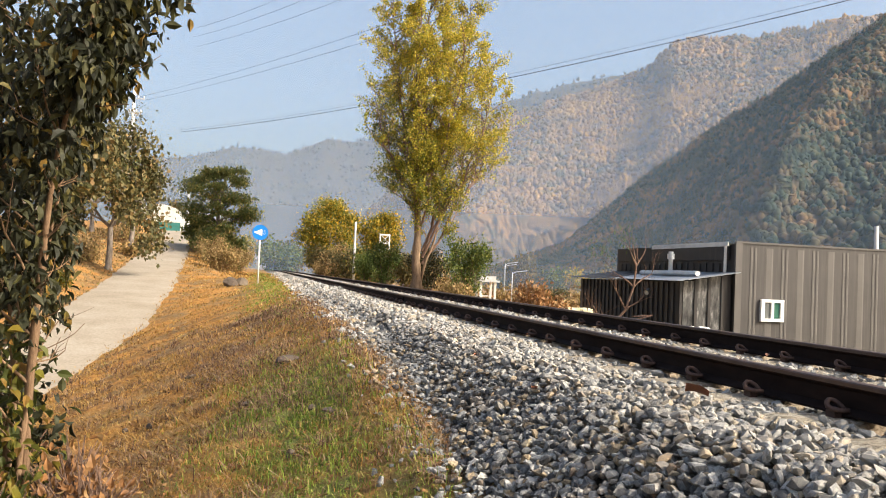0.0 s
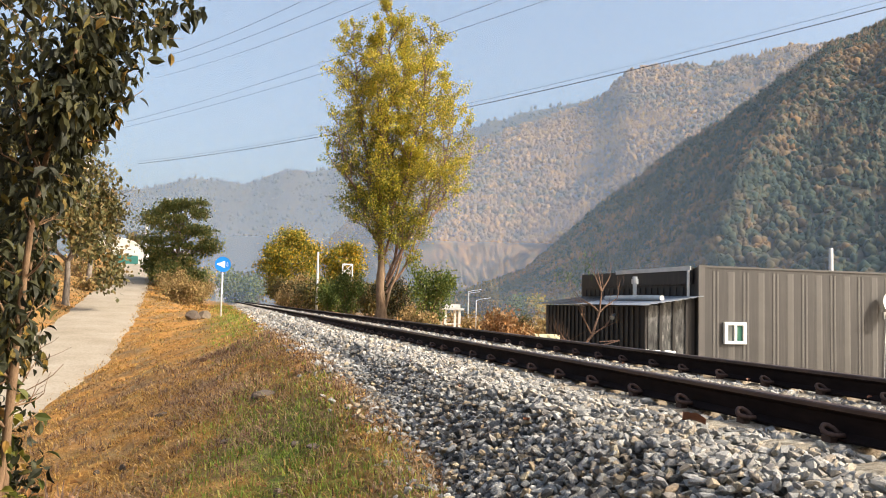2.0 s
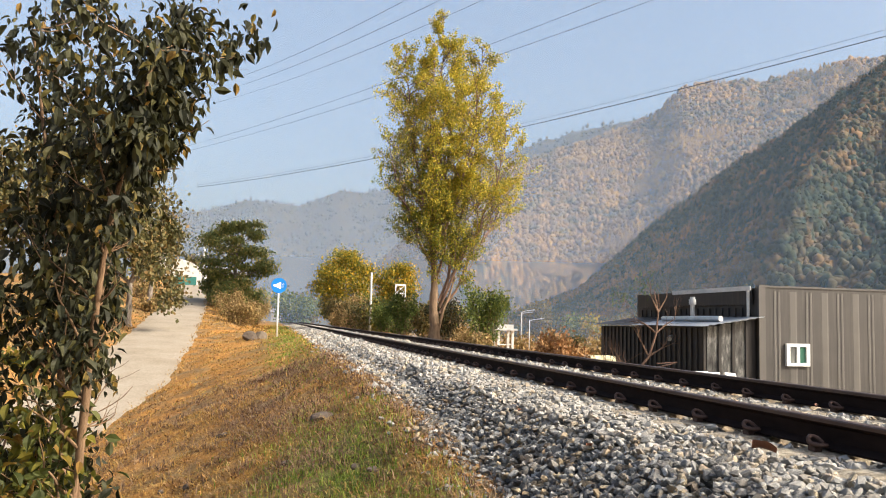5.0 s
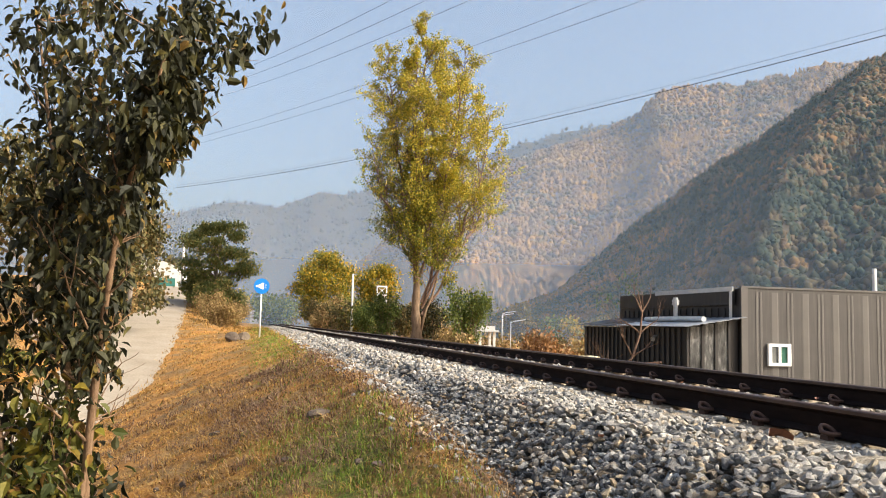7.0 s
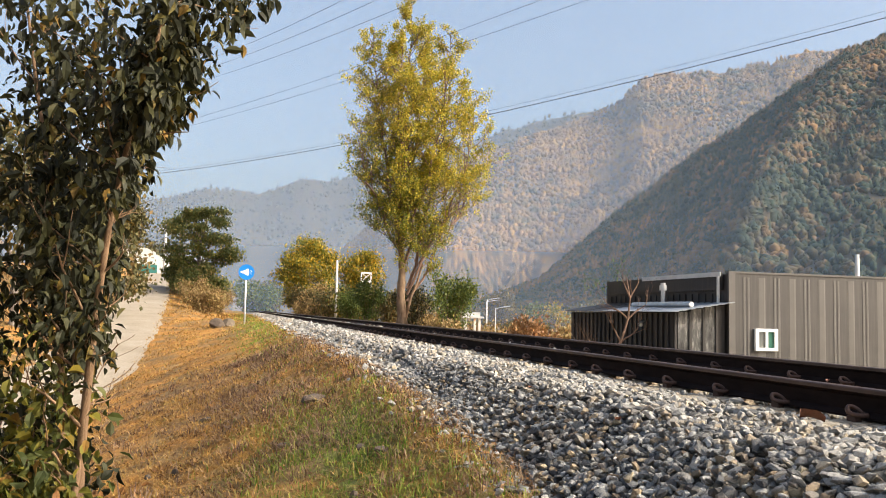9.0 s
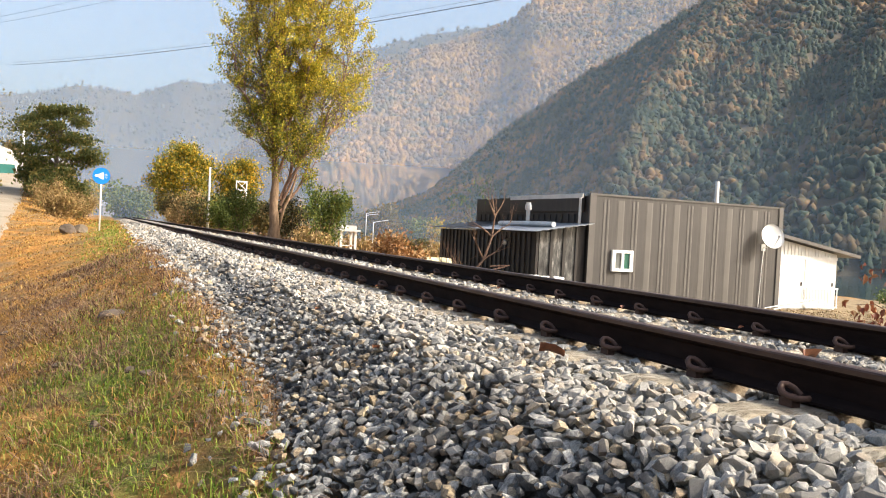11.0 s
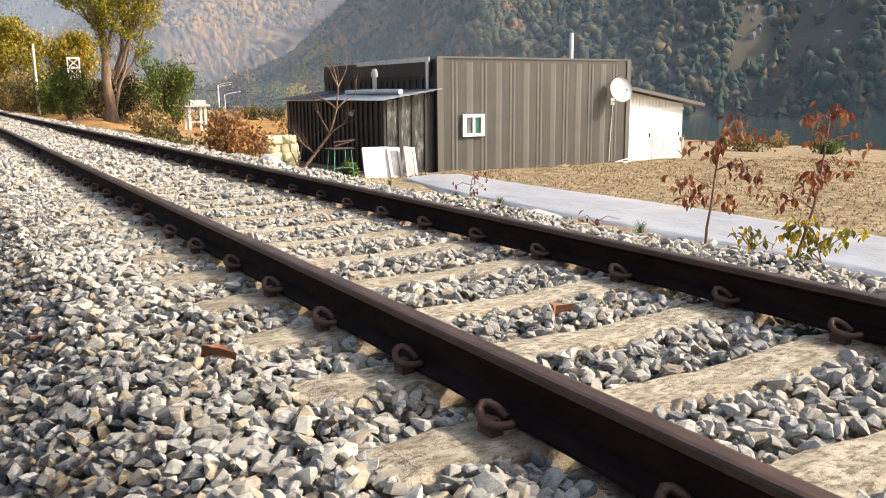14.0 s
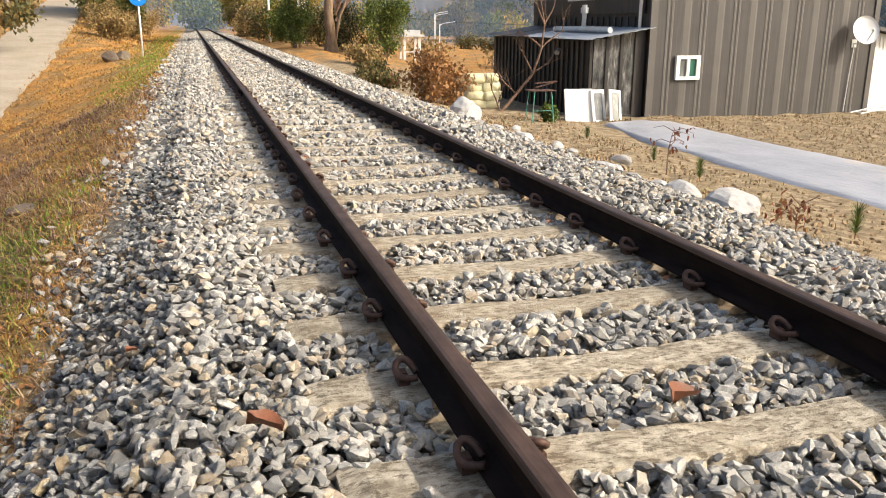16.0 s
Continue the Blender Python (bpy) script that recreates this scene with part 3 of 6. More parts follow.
# ---- mountains, haze, far valley ----
def mountain(name, label, azs, elevations, foot, ridge, seed, material, crown, count, chips, pines=0.0, floor=M_SLOPE, bare=None):
    """A forested range round the valley: spurs and gullies falling to the left, and its woods as crowns of trees."""
    rng = np.random.default_rng(seed)
    span = azs[-1] - azs[0]

    def folds(u, t):
        p, q = u.ravel() * span / 11 - t.ravel() * 1.5, t.ravel()
        k = [1.3 * noise.noise(Vector((a, b * 0.7, seed))) + 0.42 * noise.noise(Vector((a * 2.4, b * 2.6, seed + 5))) + 0.07 * noise.noise(Vector((a * 6, b * 9, seed + 9))) for a, b in zip(p, q)]
        return np.array(k).reshape(u.shape)

    def surface(u, t):
        az = azs[0] + u * span
        e, f0, f1 = np.interp(az, azs, elevations), np.interp(az, azs, foot), np.interp(az, azs, ridge)
        k = folds(u, t)
        top = f1 * np.tan(np.radians(e)) * (1 + 0.018 * np.array([noise.noise(Vector((a * 0.9, seed, 0))) + 0.6 * noise.noise(Vector((a * 2.7, seed, 3))) for a in az.ravel()]).reshape(az.shape))
        z = -6 + (top + 6) * np.clip(t, 0, 1) ** 0.85 - np.where(t > 1, (t - 1) * top * 0.9, 0)
        r = f0 + (f1 - f0) * t + k * (f1 - f0) * 0.22 * np.clip(1 - 0.93 * t, 0.07, 1) * np.clip(t * 5, 0.15, 1)
        return r * np.sin(np.radians(az)), r * np.cos(np.radians(az)), z

    u, t = np.meshgrid(np.linspace(0, 1, 150), np.linspace(0, 1.35, 60))
    x, y, z = surface(u, t)
    idx = np.arange(u.size).reshape(u.shape)
    q = np.stack([idx[:-1, :-1], idx[:-1, 1:], idx[1:, 1:], idx[1:, :-1]], -1).reshape(-1, 4)
    g = Geo().add(np.stack([x, y, z], -1).reshape(-1, 3), [tuple(int(i) for i in f) for f in q])
    solid(name, g, floor, label, "mountain", kind="structure", smooth=True)
    shapes = [crown_shape(rng, chips) for _ in range(12)] + [pine_shape(rng) for _ in range(4)]
    pu, pt = rng.uniform(0, 1, count), rng.uniform(0, 1.05, count)
    if bare:
        a = azs[0] + pu * span
        off = np.any([(np.abs(a - c - (pt - h) * 14) < w) & (np.abs(pt - h) < hh) for c, h, w, hh in bare], 0) & (rng.uniform(0, 1, count) < 0.85)
        pu, pt = pu[~off], pt[~off]
        count = len(pu)
        ca = np.concatenate([np.stack([rng.uniform(-w, w, 40), rng.uniform(-hh, hh, 40), np.full(40, c), np.full(40, h)], -1) for c, h, w, hh in bare])
        cx, cy, cz = surface((ca[:, 2] + ca[:, 0] + ca[:, 1] * 14 - azs[0]) / span, ca[:, 3] + ca[:, 1])
        slabs = [hull_shape(rng, 12, (0.8, 0.7, 1.5)) for _ in range(8)]
        size = rng.uniform(0.6, 2.1, len(ca))[:, None] * np.ones(3)
        v, f = scatter(slabs, np.stack([cx, cy, cz], -1), size, random_turns(rng, len(ca), 0.45), rng.integers(0, 8, len(ca)))
        tagged(new("cliff_rocks", tri_mesh("cliff_rocks", v, f, M_CLIFF)), "bare grey rock breaking through the wooded slope", "cliff", kind="stuff")
    px, py, pz = surface(pu, pt)
    s = crown * rng.uniform(0.5, 1.3, count)
    # pines stand in belts between the broad-leaved stands
    belt = np.array([noise.noise(Vector((a * 0.011, b * 0.011, c * 0.02))) for a, b, c in zip(px, py, pz)]) + rng.normal(0, 0.16, count) < pines - 0.5
    picks = np.where(belt, rng.integers(12, 16, count), rng.integers(0, 12, count))
    sizes = np.stack([s, s, s * rng.uniform(0.8, 1.4, count)], -1)
    v, f = scatter(shapes, np.stack([px, py, pz + s * 0.5], -1), sizes, random_turns(rng, count, 0.2), picks)
    tagged(new("far_woods", tri_mesh("far_woods", v, f, material, True)), "autumn woods covering the mountain slope", "woods", kind="stuff")


mountain("mountain_far", "distant hazy blue forested ridge", [-50, -20, -8, -5.2, -1.9, 1.5, 4.4, 6, 10, 13, 16.5, 17.7, 20.6, 24.4, 26, 34],
         [5, 6.5, 6.8, 7.1, 8.0, 7.8, 9.0, 8.9, 9.9, 11.2, 12.2, 12.5, 13.4, 14.1, 14.3, 13], [2250] * 16, [3500] * 16, 11, M_FOREST3, 8.0, 9000, 0, 0.5)
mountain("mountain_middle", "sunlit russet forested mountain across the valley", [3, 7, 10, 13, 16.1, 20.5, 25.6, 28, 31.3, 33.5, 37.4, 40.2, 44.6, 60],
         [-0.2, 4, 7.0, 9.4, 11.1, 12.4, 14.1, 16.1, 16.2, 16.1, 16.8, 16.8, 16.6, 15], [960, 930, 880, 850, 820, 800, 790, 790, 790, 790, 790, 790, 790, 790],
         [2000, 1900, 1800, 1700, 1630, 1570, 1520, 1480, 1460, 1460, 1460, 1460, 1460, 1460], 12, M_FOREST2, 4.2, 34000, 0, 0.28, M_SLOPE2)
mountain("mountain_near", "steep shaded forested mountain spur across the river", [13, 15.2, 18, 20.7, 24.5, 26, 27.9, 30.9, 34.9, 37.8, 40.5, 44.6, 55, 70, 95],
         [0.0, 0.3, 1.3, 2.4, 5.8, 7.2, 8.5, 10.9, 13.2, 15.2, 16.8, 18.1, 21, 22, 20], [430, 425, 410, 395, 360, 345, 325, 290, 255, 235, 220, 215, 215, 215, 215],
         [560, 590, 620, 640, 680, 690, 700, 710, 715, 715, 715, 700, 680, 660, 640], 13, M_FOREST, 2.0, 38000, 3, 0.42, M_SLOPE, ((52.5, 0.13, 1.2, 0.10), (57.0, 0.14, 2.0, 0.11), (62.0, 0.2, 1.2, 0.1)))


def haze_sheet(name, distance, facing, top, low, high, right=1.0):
    """A flat added sheet standing in for haze across the valley, square to the bearing given."""
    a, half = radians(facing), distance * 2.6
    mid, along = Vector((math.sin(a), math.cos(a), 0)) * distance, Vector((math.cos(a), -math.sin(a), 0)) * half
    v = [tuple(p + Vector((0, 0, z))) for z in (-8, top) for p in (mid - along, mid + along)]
    return solid(name, Geo().add(v, [(0, 1, 3, 2)]), make_haze(name, low, high, top, distance, right), "flat see-through pale blue sheet imitating haze in the valley", "haze", kind="structure")


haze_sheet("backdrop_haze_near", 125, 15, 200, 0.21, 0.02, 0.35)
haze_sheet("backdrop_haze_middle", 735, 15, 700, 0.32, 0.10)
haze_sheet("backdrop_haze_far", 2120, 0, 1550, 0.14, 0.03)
solid("water", Geo().add([(60, -200, -5.2), (230, -200, -5.2), (190, 300, -5.2), (80, 300, -5.2)], [(0, 1, 2, 3)]), M_WATER, "dark still river water in the valley", "water", kind="structure")


# ---- the railway ----
JOINT_Y = 12.6
SLEEPERS = [-1.82 - 0.605 * k for k in range(16, 0, -1)] + [-1.82, -1.21, -0.6, 0.0, 0.56, 1.155, 1.79, 2.41] + [2.41 + 0.605 * k for k in range(1, 170)]


def rail_outline():
    half = [(0.0635, 0.0), (0.0635, 0.011), (0.030, 0.024), (0.0085, 0.034), (0.0075, 0.062), (0.0085, 0.108), (0.028, 0.120), (0.0325, 0.128), (0.0325, 0.146), (0.028, 0.1515), (0.018, 0.153)]
    return half + [(-x, z) for x, z in half[::-1]]


def build_rail(x0):
    """A long rail on its seat: foot, web and head, with the worn, lit-toned head apart, and its joint."""
    rail = thing("rail", "dark rusty steel rail spiked to the sleepers", "rail", "rails of the track", at=(x0, 0, 0.012))
    me = Geo()
    o = [(x, z) for x, z in rail_outline()]
    for a, b in ((-60, 4), (4, JOINT_Y - 0.004), (JOINT_Y + 0.004, 40), (40, 300)):
        me.sweep_y(o, a, b)
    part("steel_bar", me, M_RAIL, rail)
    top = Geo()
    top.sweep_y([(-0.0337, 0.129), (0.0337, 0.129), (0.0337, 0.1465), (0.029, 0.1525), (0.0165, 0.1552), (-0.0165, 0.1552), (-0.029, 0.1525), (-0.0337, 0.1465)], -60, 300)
    part("rail_head", top, M_RAILTOP, rail, "worn brown rail head, toned lighter as lit")
    for s in (-1, 1):
        bar = Geo().sweep_y([(s * 0.0090, 0.030), (s * 0.034, 0.024), (s * 0.036, 0.050), (s * 0.030, 0.095), (s * 0.028, 0.116), (s * 0.0092, 0.110)], JOINT_Y - 0.28, JOINT_Y + 0.28)
        plate = part("joint_bar", bar, M_RAIL, rail)
        for k in (-0.2, -0.07, 0.07, 0.2):
            part("bolt", Geo().tube([(s * 0.03, JOINT_Y + k, 0.072), (s * 0.062, JOINT_Y + k, 0.072)], 0.017, 6), M_RAIL, plate)
    return rail


def clip_mesh():
    """A sprung steel rod bent into the usual open loop."""
    g = Geo()
    path = [(-0.060, -0.060, 0.034), (-0.085, -0.058, 0.032), (-0.112, -0.046, 0.032), (-0.128, -0.018, 0.036), (-0.130, 0.014, 0.048), (-0.122, 0.036, 0.070), (-0.104, 0.044, 0.086),
            (-0.084, 0.036, 0.086), (-0.068, 0.016, 0.070), (-0.058, 0.000, 0.048), (-0.052, -0.012, 0.036)]
    pts = []
    for a, b in zip(path[:-1], path[1:]):
        pts += [tuple(np.array(a) + (np.array(b) - np.array(a)) * k) for k in (0, 0.5)]
    low = [(-0.012 + 0.88 * px, 0.85 * py, 0.008 + 0.68 * pz) for px, py, pz in pts + [path[-1]]]
    g.tube(low, 0.0125, 6)
    return g.mesh("rail_clip", M_CLIP, True)


def shoulder_mesh():
    g = Geo().box(-0.124, -0.030, -0.01, -0.084, 0.030, 0.024).box(-0.118, -0.020, 0.024, -0.092, 0.020, 0.040)
    return g.mesh("clip_shoulder", M_CLIP)


def sleeper_mesh(seed):
    """Concrete beam, hollowed a little towards the middle, with chipped edges."""
    rng = np.random.default_rng(seed)
    g, rows = Geo(), []
    for x in np.linspace(-1.2, 1.2, 33):
        w = 0.118 if abs(x) > 0.5 else 0.100 + 0.018 * abs(x) / 0.5
        z = 0.006 if abs(x) > 0.5 else 0.006 - 0.012 * (1 - abs(x) / 0.5)
        if abs(abs(x) - 1.2) < 0.01:
            z -= 0.018
        j = rng.normal(0, 0.004, 4)
        rows.append([(x, -w - 0.03, -0.16), (x, -w + j[0], z - 0.018 + j[2]), (x, -w + 0.016 + j[0], z + j[1] * 0.4), (x, 0, z + 0.002 + j[3] * 0.3),
                     (x, w - 0.016 + j[1], z + j[0] * 0.4), (x, w + j[1], z - 0.018 + j[3]), (x, w + 0.03, -0.16)])
    v = [p for r in rows for p in r]
    f = [(i * 7 + k, (i + 1) * 7 + k, (i + 1) * 7 + k + 1, i * 7 + k + 1) for i in range(len(rows) - 1) for k in range(6)]
    g.add(v, f + [tuple(range(7))[::-1], tuple(len(v) - 7 + k for k in range(7))])
    return g.mesh("sleeper", M_SLEEPER)


def build_track():
    for x0 in (-0.7525, 0.7525):
        build_rail(x0)
    clip, shoulder = clip_mesh(), shoulder_mesh()
    beams = [sleeper_mesh(k) for k in range(6)]
    rng = np.random.default_rng(8)
    for i, y in enumerate(SLEEPERS):
        s = tagged(new("sleeper", beams[i % 6]), "weathered tan concrete railway sleeper bedded in ballast", "sleeper", "sleepers of the track")
        s.location = (rng.normal(0, 0.012), y, -0.004)
        s.rotation_euler = (0, 0, rng.normal(0, 0.006))
        if i % 2:
            s.rotation_euler.z += math.pi
        if y > 42:
            continue
        for rx in (-0.7525, 0.7525):
            for turn in (0, math.pi):
                # clips keep their side whichever way round the sleeper lies
                for name, me in (("rail_clip", clip), ("clip_shoulder", shoulder)):
                    p = part(name, me, None, s)
                    p.location, p.rotation_euler = (rx, 0, 0.012), (0, 0, turn)


build_track()


# ---- the house and its outbuildings ----
GY, GX0, GX1, GZ0, GZ1 = 21.15, 11.62, 19.85, -1.75, 2.0


def build_house():
    house = thing("house", "single-storey house clad in ribbed dark grey steel sheet", "house", at=(GX0, GY, GZ0))
    o = Matrix.Translation((-GX0, -GY, -GZ0))
    wall = part("front_wall", Geo().box(GX0, GY, GZ0, GX1, GY + 0.12, GZ1, o), M_WALL, house, "grey ribbed sheet steel wall")
    part("side_wall", Geo().box(GX0, GY + 0.12, GZ0, GX0 + 0.12, GY + 8.9, GZ1 - 0.02, o), M_BLACK, house, "black ribbed sheet steel wall")
    part("side_wall", Geo().box(GX1 - 0.12, GY + 0.12, GZ0, GX1, GY + 8.9, GZ1 - 0.02, o), M_WALL, house)
    part("back_wall", Geo().box(GX0, GY + 8.9, GZ0, GX1, GY + 9.02, GZ1 - 0.02, o), M_WALL, house)
    part("roof", Geo().box(GX0 + 0.12, GY + 0.12, GZ1 - 0.35, GX1 - 0.12, GY + 8.9, GZ1 - 0.25, o), M_ROOF, house)
    part("parapet_cap", Geo().box(GX0 - 0.02, GY - 0.03, GZ1, GX1 + 0.02, GY + 0.14, GZ1 + 0.06, o), M_RIB, house)
    part("corner_trim", Geo().box(GX0 - 0.03, GY - 0.035, GZ0, GX0 + 0.20, GY - 0.002, GZ1, o), M_RIB, house)
    part("corner_trim", Geo().box(GX1 - 0.16, GY - 0.035, GZ0, GX1 + 0.03, GY - 0.002, GZ1, o), M_RIB, house)
    # raised ribs in turn broad and doubled
    x, k = GX0 + 0.62, 0
    while x < GX1 - 0.35:
        for dx, w in (((-0.075, 0.05), (0.075, 0.05)) if k % 2 == 0 else ((0.0, 0.15),)):
            rib = Geo()
            rib.add([(x + dx - w - GX0, -0.002, 0.02), (x + dx - w * 0.6 - GX0, -0.013, 0.02), (x + dx + w * 0.6 - GX0, -0.013, 0.02), (x + dx + w - GX0, -0.002, 0.02),
                     (x + dx - w - GX0, -0.002, GZ1 - GZ0 - 0.12), (x + dx - w * 0.6 - GX0, -0.013, GZ1 - GZ0 - 0.12), (x + dx + w * 0.6 - GX0, -0.013, GZ1 - GZ0 - 0.12), (x + dx + w - GX0, -0.002, GZ1 - GZ0 - 0.12)],
                    [(0, 1, 5, 4), (1, 2, 6, 5), (2, 3, 7, 6), (4, 5, 6, 7), (3, 2, 1, 0)])
            part("rib", rib, M_RIB, wall)
        x, k = x + 0.574, k + 1
    # black side wall's ribs above the lean-to
    for y in np.arange(GY + 0.5, GY + 8.8, 0.42):
        part("rib", Geo().box(GX0 - 0.04, y, GZ0 + 2.6, GX0 - 0.002, y + 0.10, GZ1 - 0.65, o), M_BLACK, house)
    part("fascia", Geo().box(GX0 - 0.10, GY + 0.30, GZ1 - 0.55, GX0 - 0.045, GY + 8.8, GZ1 - 0.02, o), M_BLACK, house)
    part("pale_flashing", Geo().box(GX0 - 0.14, GY + 0.3, GZ1 - 0.10, GX0 - 0.102, GY + 5.6, GZ1 + 0.05, o), M_PALE, house, "pale weathered roof flashing")
    part("downpipe", Geo().tube([(-0.17, 0.36, 2.7), (-0.17, 0.36, 3.65)], 0.05, 8), M_PALE, house)
    # window
    win = part("window", Geo(), M_WHITE, house, "small white plastic sliding window")
    x0, x1, z0, z1 = 12.52 - GX0, 13.36 - GX0, -0.50 - GZ0, 0.22 - GZ0
    f = Geo()
    for b in ((x0, z0, x1, z0 + 0.10), (x0, z1 - 0.10, x1, z1), (x0, z0 + 0.10, x0 + 0.13, z1 - 0.10), (x1 - 0.13, z0 + 0.10, x1, z1 - 0.10), ((x0 + x1) / 2 - 0.05, z0 + 0.10, (x0 + x1) / 2 + 0.05, z1 - 0.10)):
        f.box(b[0], -0.10, b[1], b[2], -0.004, b[3])
    part("window_frame", f, M_WHITE, win, bevel=0.008)
    part("pane", Geo().box(x0 + 0.13, -0.05, z0 + 0.10, (x0 + x1) / 2 - 0.05, -0.03, z1 - 0.10), M_PANE, win)
    part("pane", Geo().box((x0 + x1) / 2 + 0.05, -0.05, z0 + 0.10, x1 - 0.13, -0.03, z1 - 0.10), M_GREENPANE, win, "green tinted pane")
    return house


def build_leanto():
    """The black porch along the house's side: ribbed wall to the track, glazed end, sheet roof."""
    x0, x1, y0, y1, z0 = 9.75, GX0 - 0.05, 21.35, 29.5, -1.75
    t = thing("porch", "black ribbed steel lean-to porch with grimy glass end", "porch", at=(x0, y0, z0))
    zt = 0.66 - z0
    w = part("side_wall", Geo().box(0, 0, 0, 0.08, y1 - y0, zt), M_BLACK, t)
    for y in np.arange(0.28, y1 - y0, 0.36):
        part("rib", Geo().box(-0.055, y, 0.02, -0.002, y + 0.13, zt - 0.02), M_BLACK, w)
    part("back_wall", Geo().box(0, y1 - y0, 0, x1 - x0, y1 - y0 + 0.08, zt), M_BLACK, t)
    end = part("glazed_end", Geo().box(0.0, -0.05, 0, 0.09, 0.03, zt + 0.02).box(x1 - x0 - 0.30, -0.05, 0, x1 - x0, 0.03, zt + 0.3).box(0.09, -0.05, 0, x1 - x0 - 0.3, 0.03, 0.22), M_BLACK, t)
    n, wide = 3, (x1 - x0 - 0.39) / 3
    for k in range(n):
        a = 0.09 + k * wide
        part("glass_pane", Geo().box(a + 0.05, -0.015, 0.22, a + wide - 0.05, 0.0, zt + 0.05 + 0.1 * k), M_DIRTYGLASS, end, "grimy glass pane")
        part("mullion", Geo().box(a + wide - 0.05, -0.06, 0.22, a + wide + 0.05, 0.02, zt + 0.08 + 0.1 * k), M_BLACK, end)
    # roof: sheets falling towards the track, lapped one over the other
    for k, (ya, yb) in enumerate(((-0.5, 2.1), (2.0, 4.6), (4.5, 6.5), (6.4, 8.6))):
        lift = 0.012 * (k % 2)
        g, line = Geo(), []
        for j in range(33):
            a = -0.32 + j * 2.2 / 32
            line.append((a, zt + 0.02 + (a + 0.32) * 0.16 + lift + (0.014 if j % 4 < 2 else 0)))
        g.sweep_y([(a, z + 0.012) for a, z in line[::-1]] + line, ya, yb)
        part("roof_sheet", g, M_ROOF if k < 2 else M_BLACK, t, "grey metal roof sheet" if k < 2 else "dark roof sheet")
    part("gutter_pipe", Geo().tube([(0.75, 0.2, zt + 0.30), (0.72, 1.5, zt + 0.31), (0.70, 4.1, zt + 0.30)], 0.09, 10), M_GALV, t, "pale pipe lying on the roof")
    flue = part("flue", Geo().tube([(0.9, 2.3, zt + 0.15), (0.9, 2.3, zt + 0.85)], 0.075, 10), M_GALV, t, "short galvanised stove flue")
    part("cowl", Geo().tube([(0.9, 2.3, zt + 0.80), (0.9, 2.3, zt + 0.98)], 0.12, 10).tube([(0.9, 2.3, zt + 0.98), (0.9, 2.3, zt + 1.06)], 0.085, 10), M_GALV, flue)
    part("lamp", Geo().tube([(-0.06, 1.9, zt - 0.28), (-0.16, 1.85, zt - 0.32), (-0.26, 1.75, zt - 0.40)], [0.03, 0.06, 0.09], 8), M_GALV, t, "small pale floodlight")


def build_shed():
    x0, x1, y0, z0 = GX1 + 0.06, 22.85, 21.3, -1.70
    t = thing("shed", "white sheet steel shed with brown-edged sloping roof", "shed", at=(x0, y0, z0))
    w = x1 - x0
    g = Geo()
    za, zb = 2.62, 2.12
    g.add([(0, 0, 0), (w, 0, 0), (w, 0, zb), (0, 0, za), (0, 4, 0), (w, 4, 0), (w, 4, zb), (0, 4, za)],
          [(0, 1, 2, 3), (1, 5, 6, 2), (5, 4, 7, 6), (4, 0, 3, 7)])
    wall = part("wall", g, M_SHED, t)
    for a in np.arange(0.12, w - 0.1, 0.17):
        top = za + (zb - za) * a / w
        part("rib", Geo().box(a, -0.02, 2.02, a + 0.05, -0.002, top - 0.05), M_SHED, wall)
    part("lintel", Geo().box(0.0, -0.05, 1.90, w, -0.003, 2.00), M_WHITE, t)
    for a, b in ((0.10, 1.30), (1.34, w - 0.08)):
        door = part("door", Geo().box(a, -0.04, 0.05, b, -0.004, 1.88), M_SHED, t, "white sliding door leaf")
        part("handle", Geo().box(b - 0.16, -0.075, 0.9, b - 0.12, -0.04, 1.05), M_BLACK, door)
    fence = part("railing", Geo().box(1.35, -0.16, 0.80, w, -0.12, 0.85).box(1.35, -0.16, 0.08, w, -0.12, 0.13), M_WHITE, t, "low white railing")
    for a in np.arange(1.38, w, 0.15):
        part("bar", Geo().box(a, -0.155, 0.13, a + 0.03, -0.125, 0.80), M_WHITE, fence)
    r = Geo()
    r.add([(-0.1, -0.35, za + 0.05), (w + 0.85, -0.35, zb - 0.10), (w + 0.85, 4.2, zb - 0.10), (-0.1, 4.2, za + 0.05), (-0.1, -0.35, za + 0.17), (w + 0.85, -0.35, zb + 0.02), (w + 0.85, 4.2, zb + 0.02), (-0.1, 4.2, za + 0.17)],
          [(3, 2, 1, 0), (4, 5, 6, 7), (0, 1, 5, 4), (1, 2, 6, 5), (2, 3, 7, 6), (3, 0, 4, 7)])
    part("roof", r, M_RIB, t, "brown-edged sloping sheet roof")


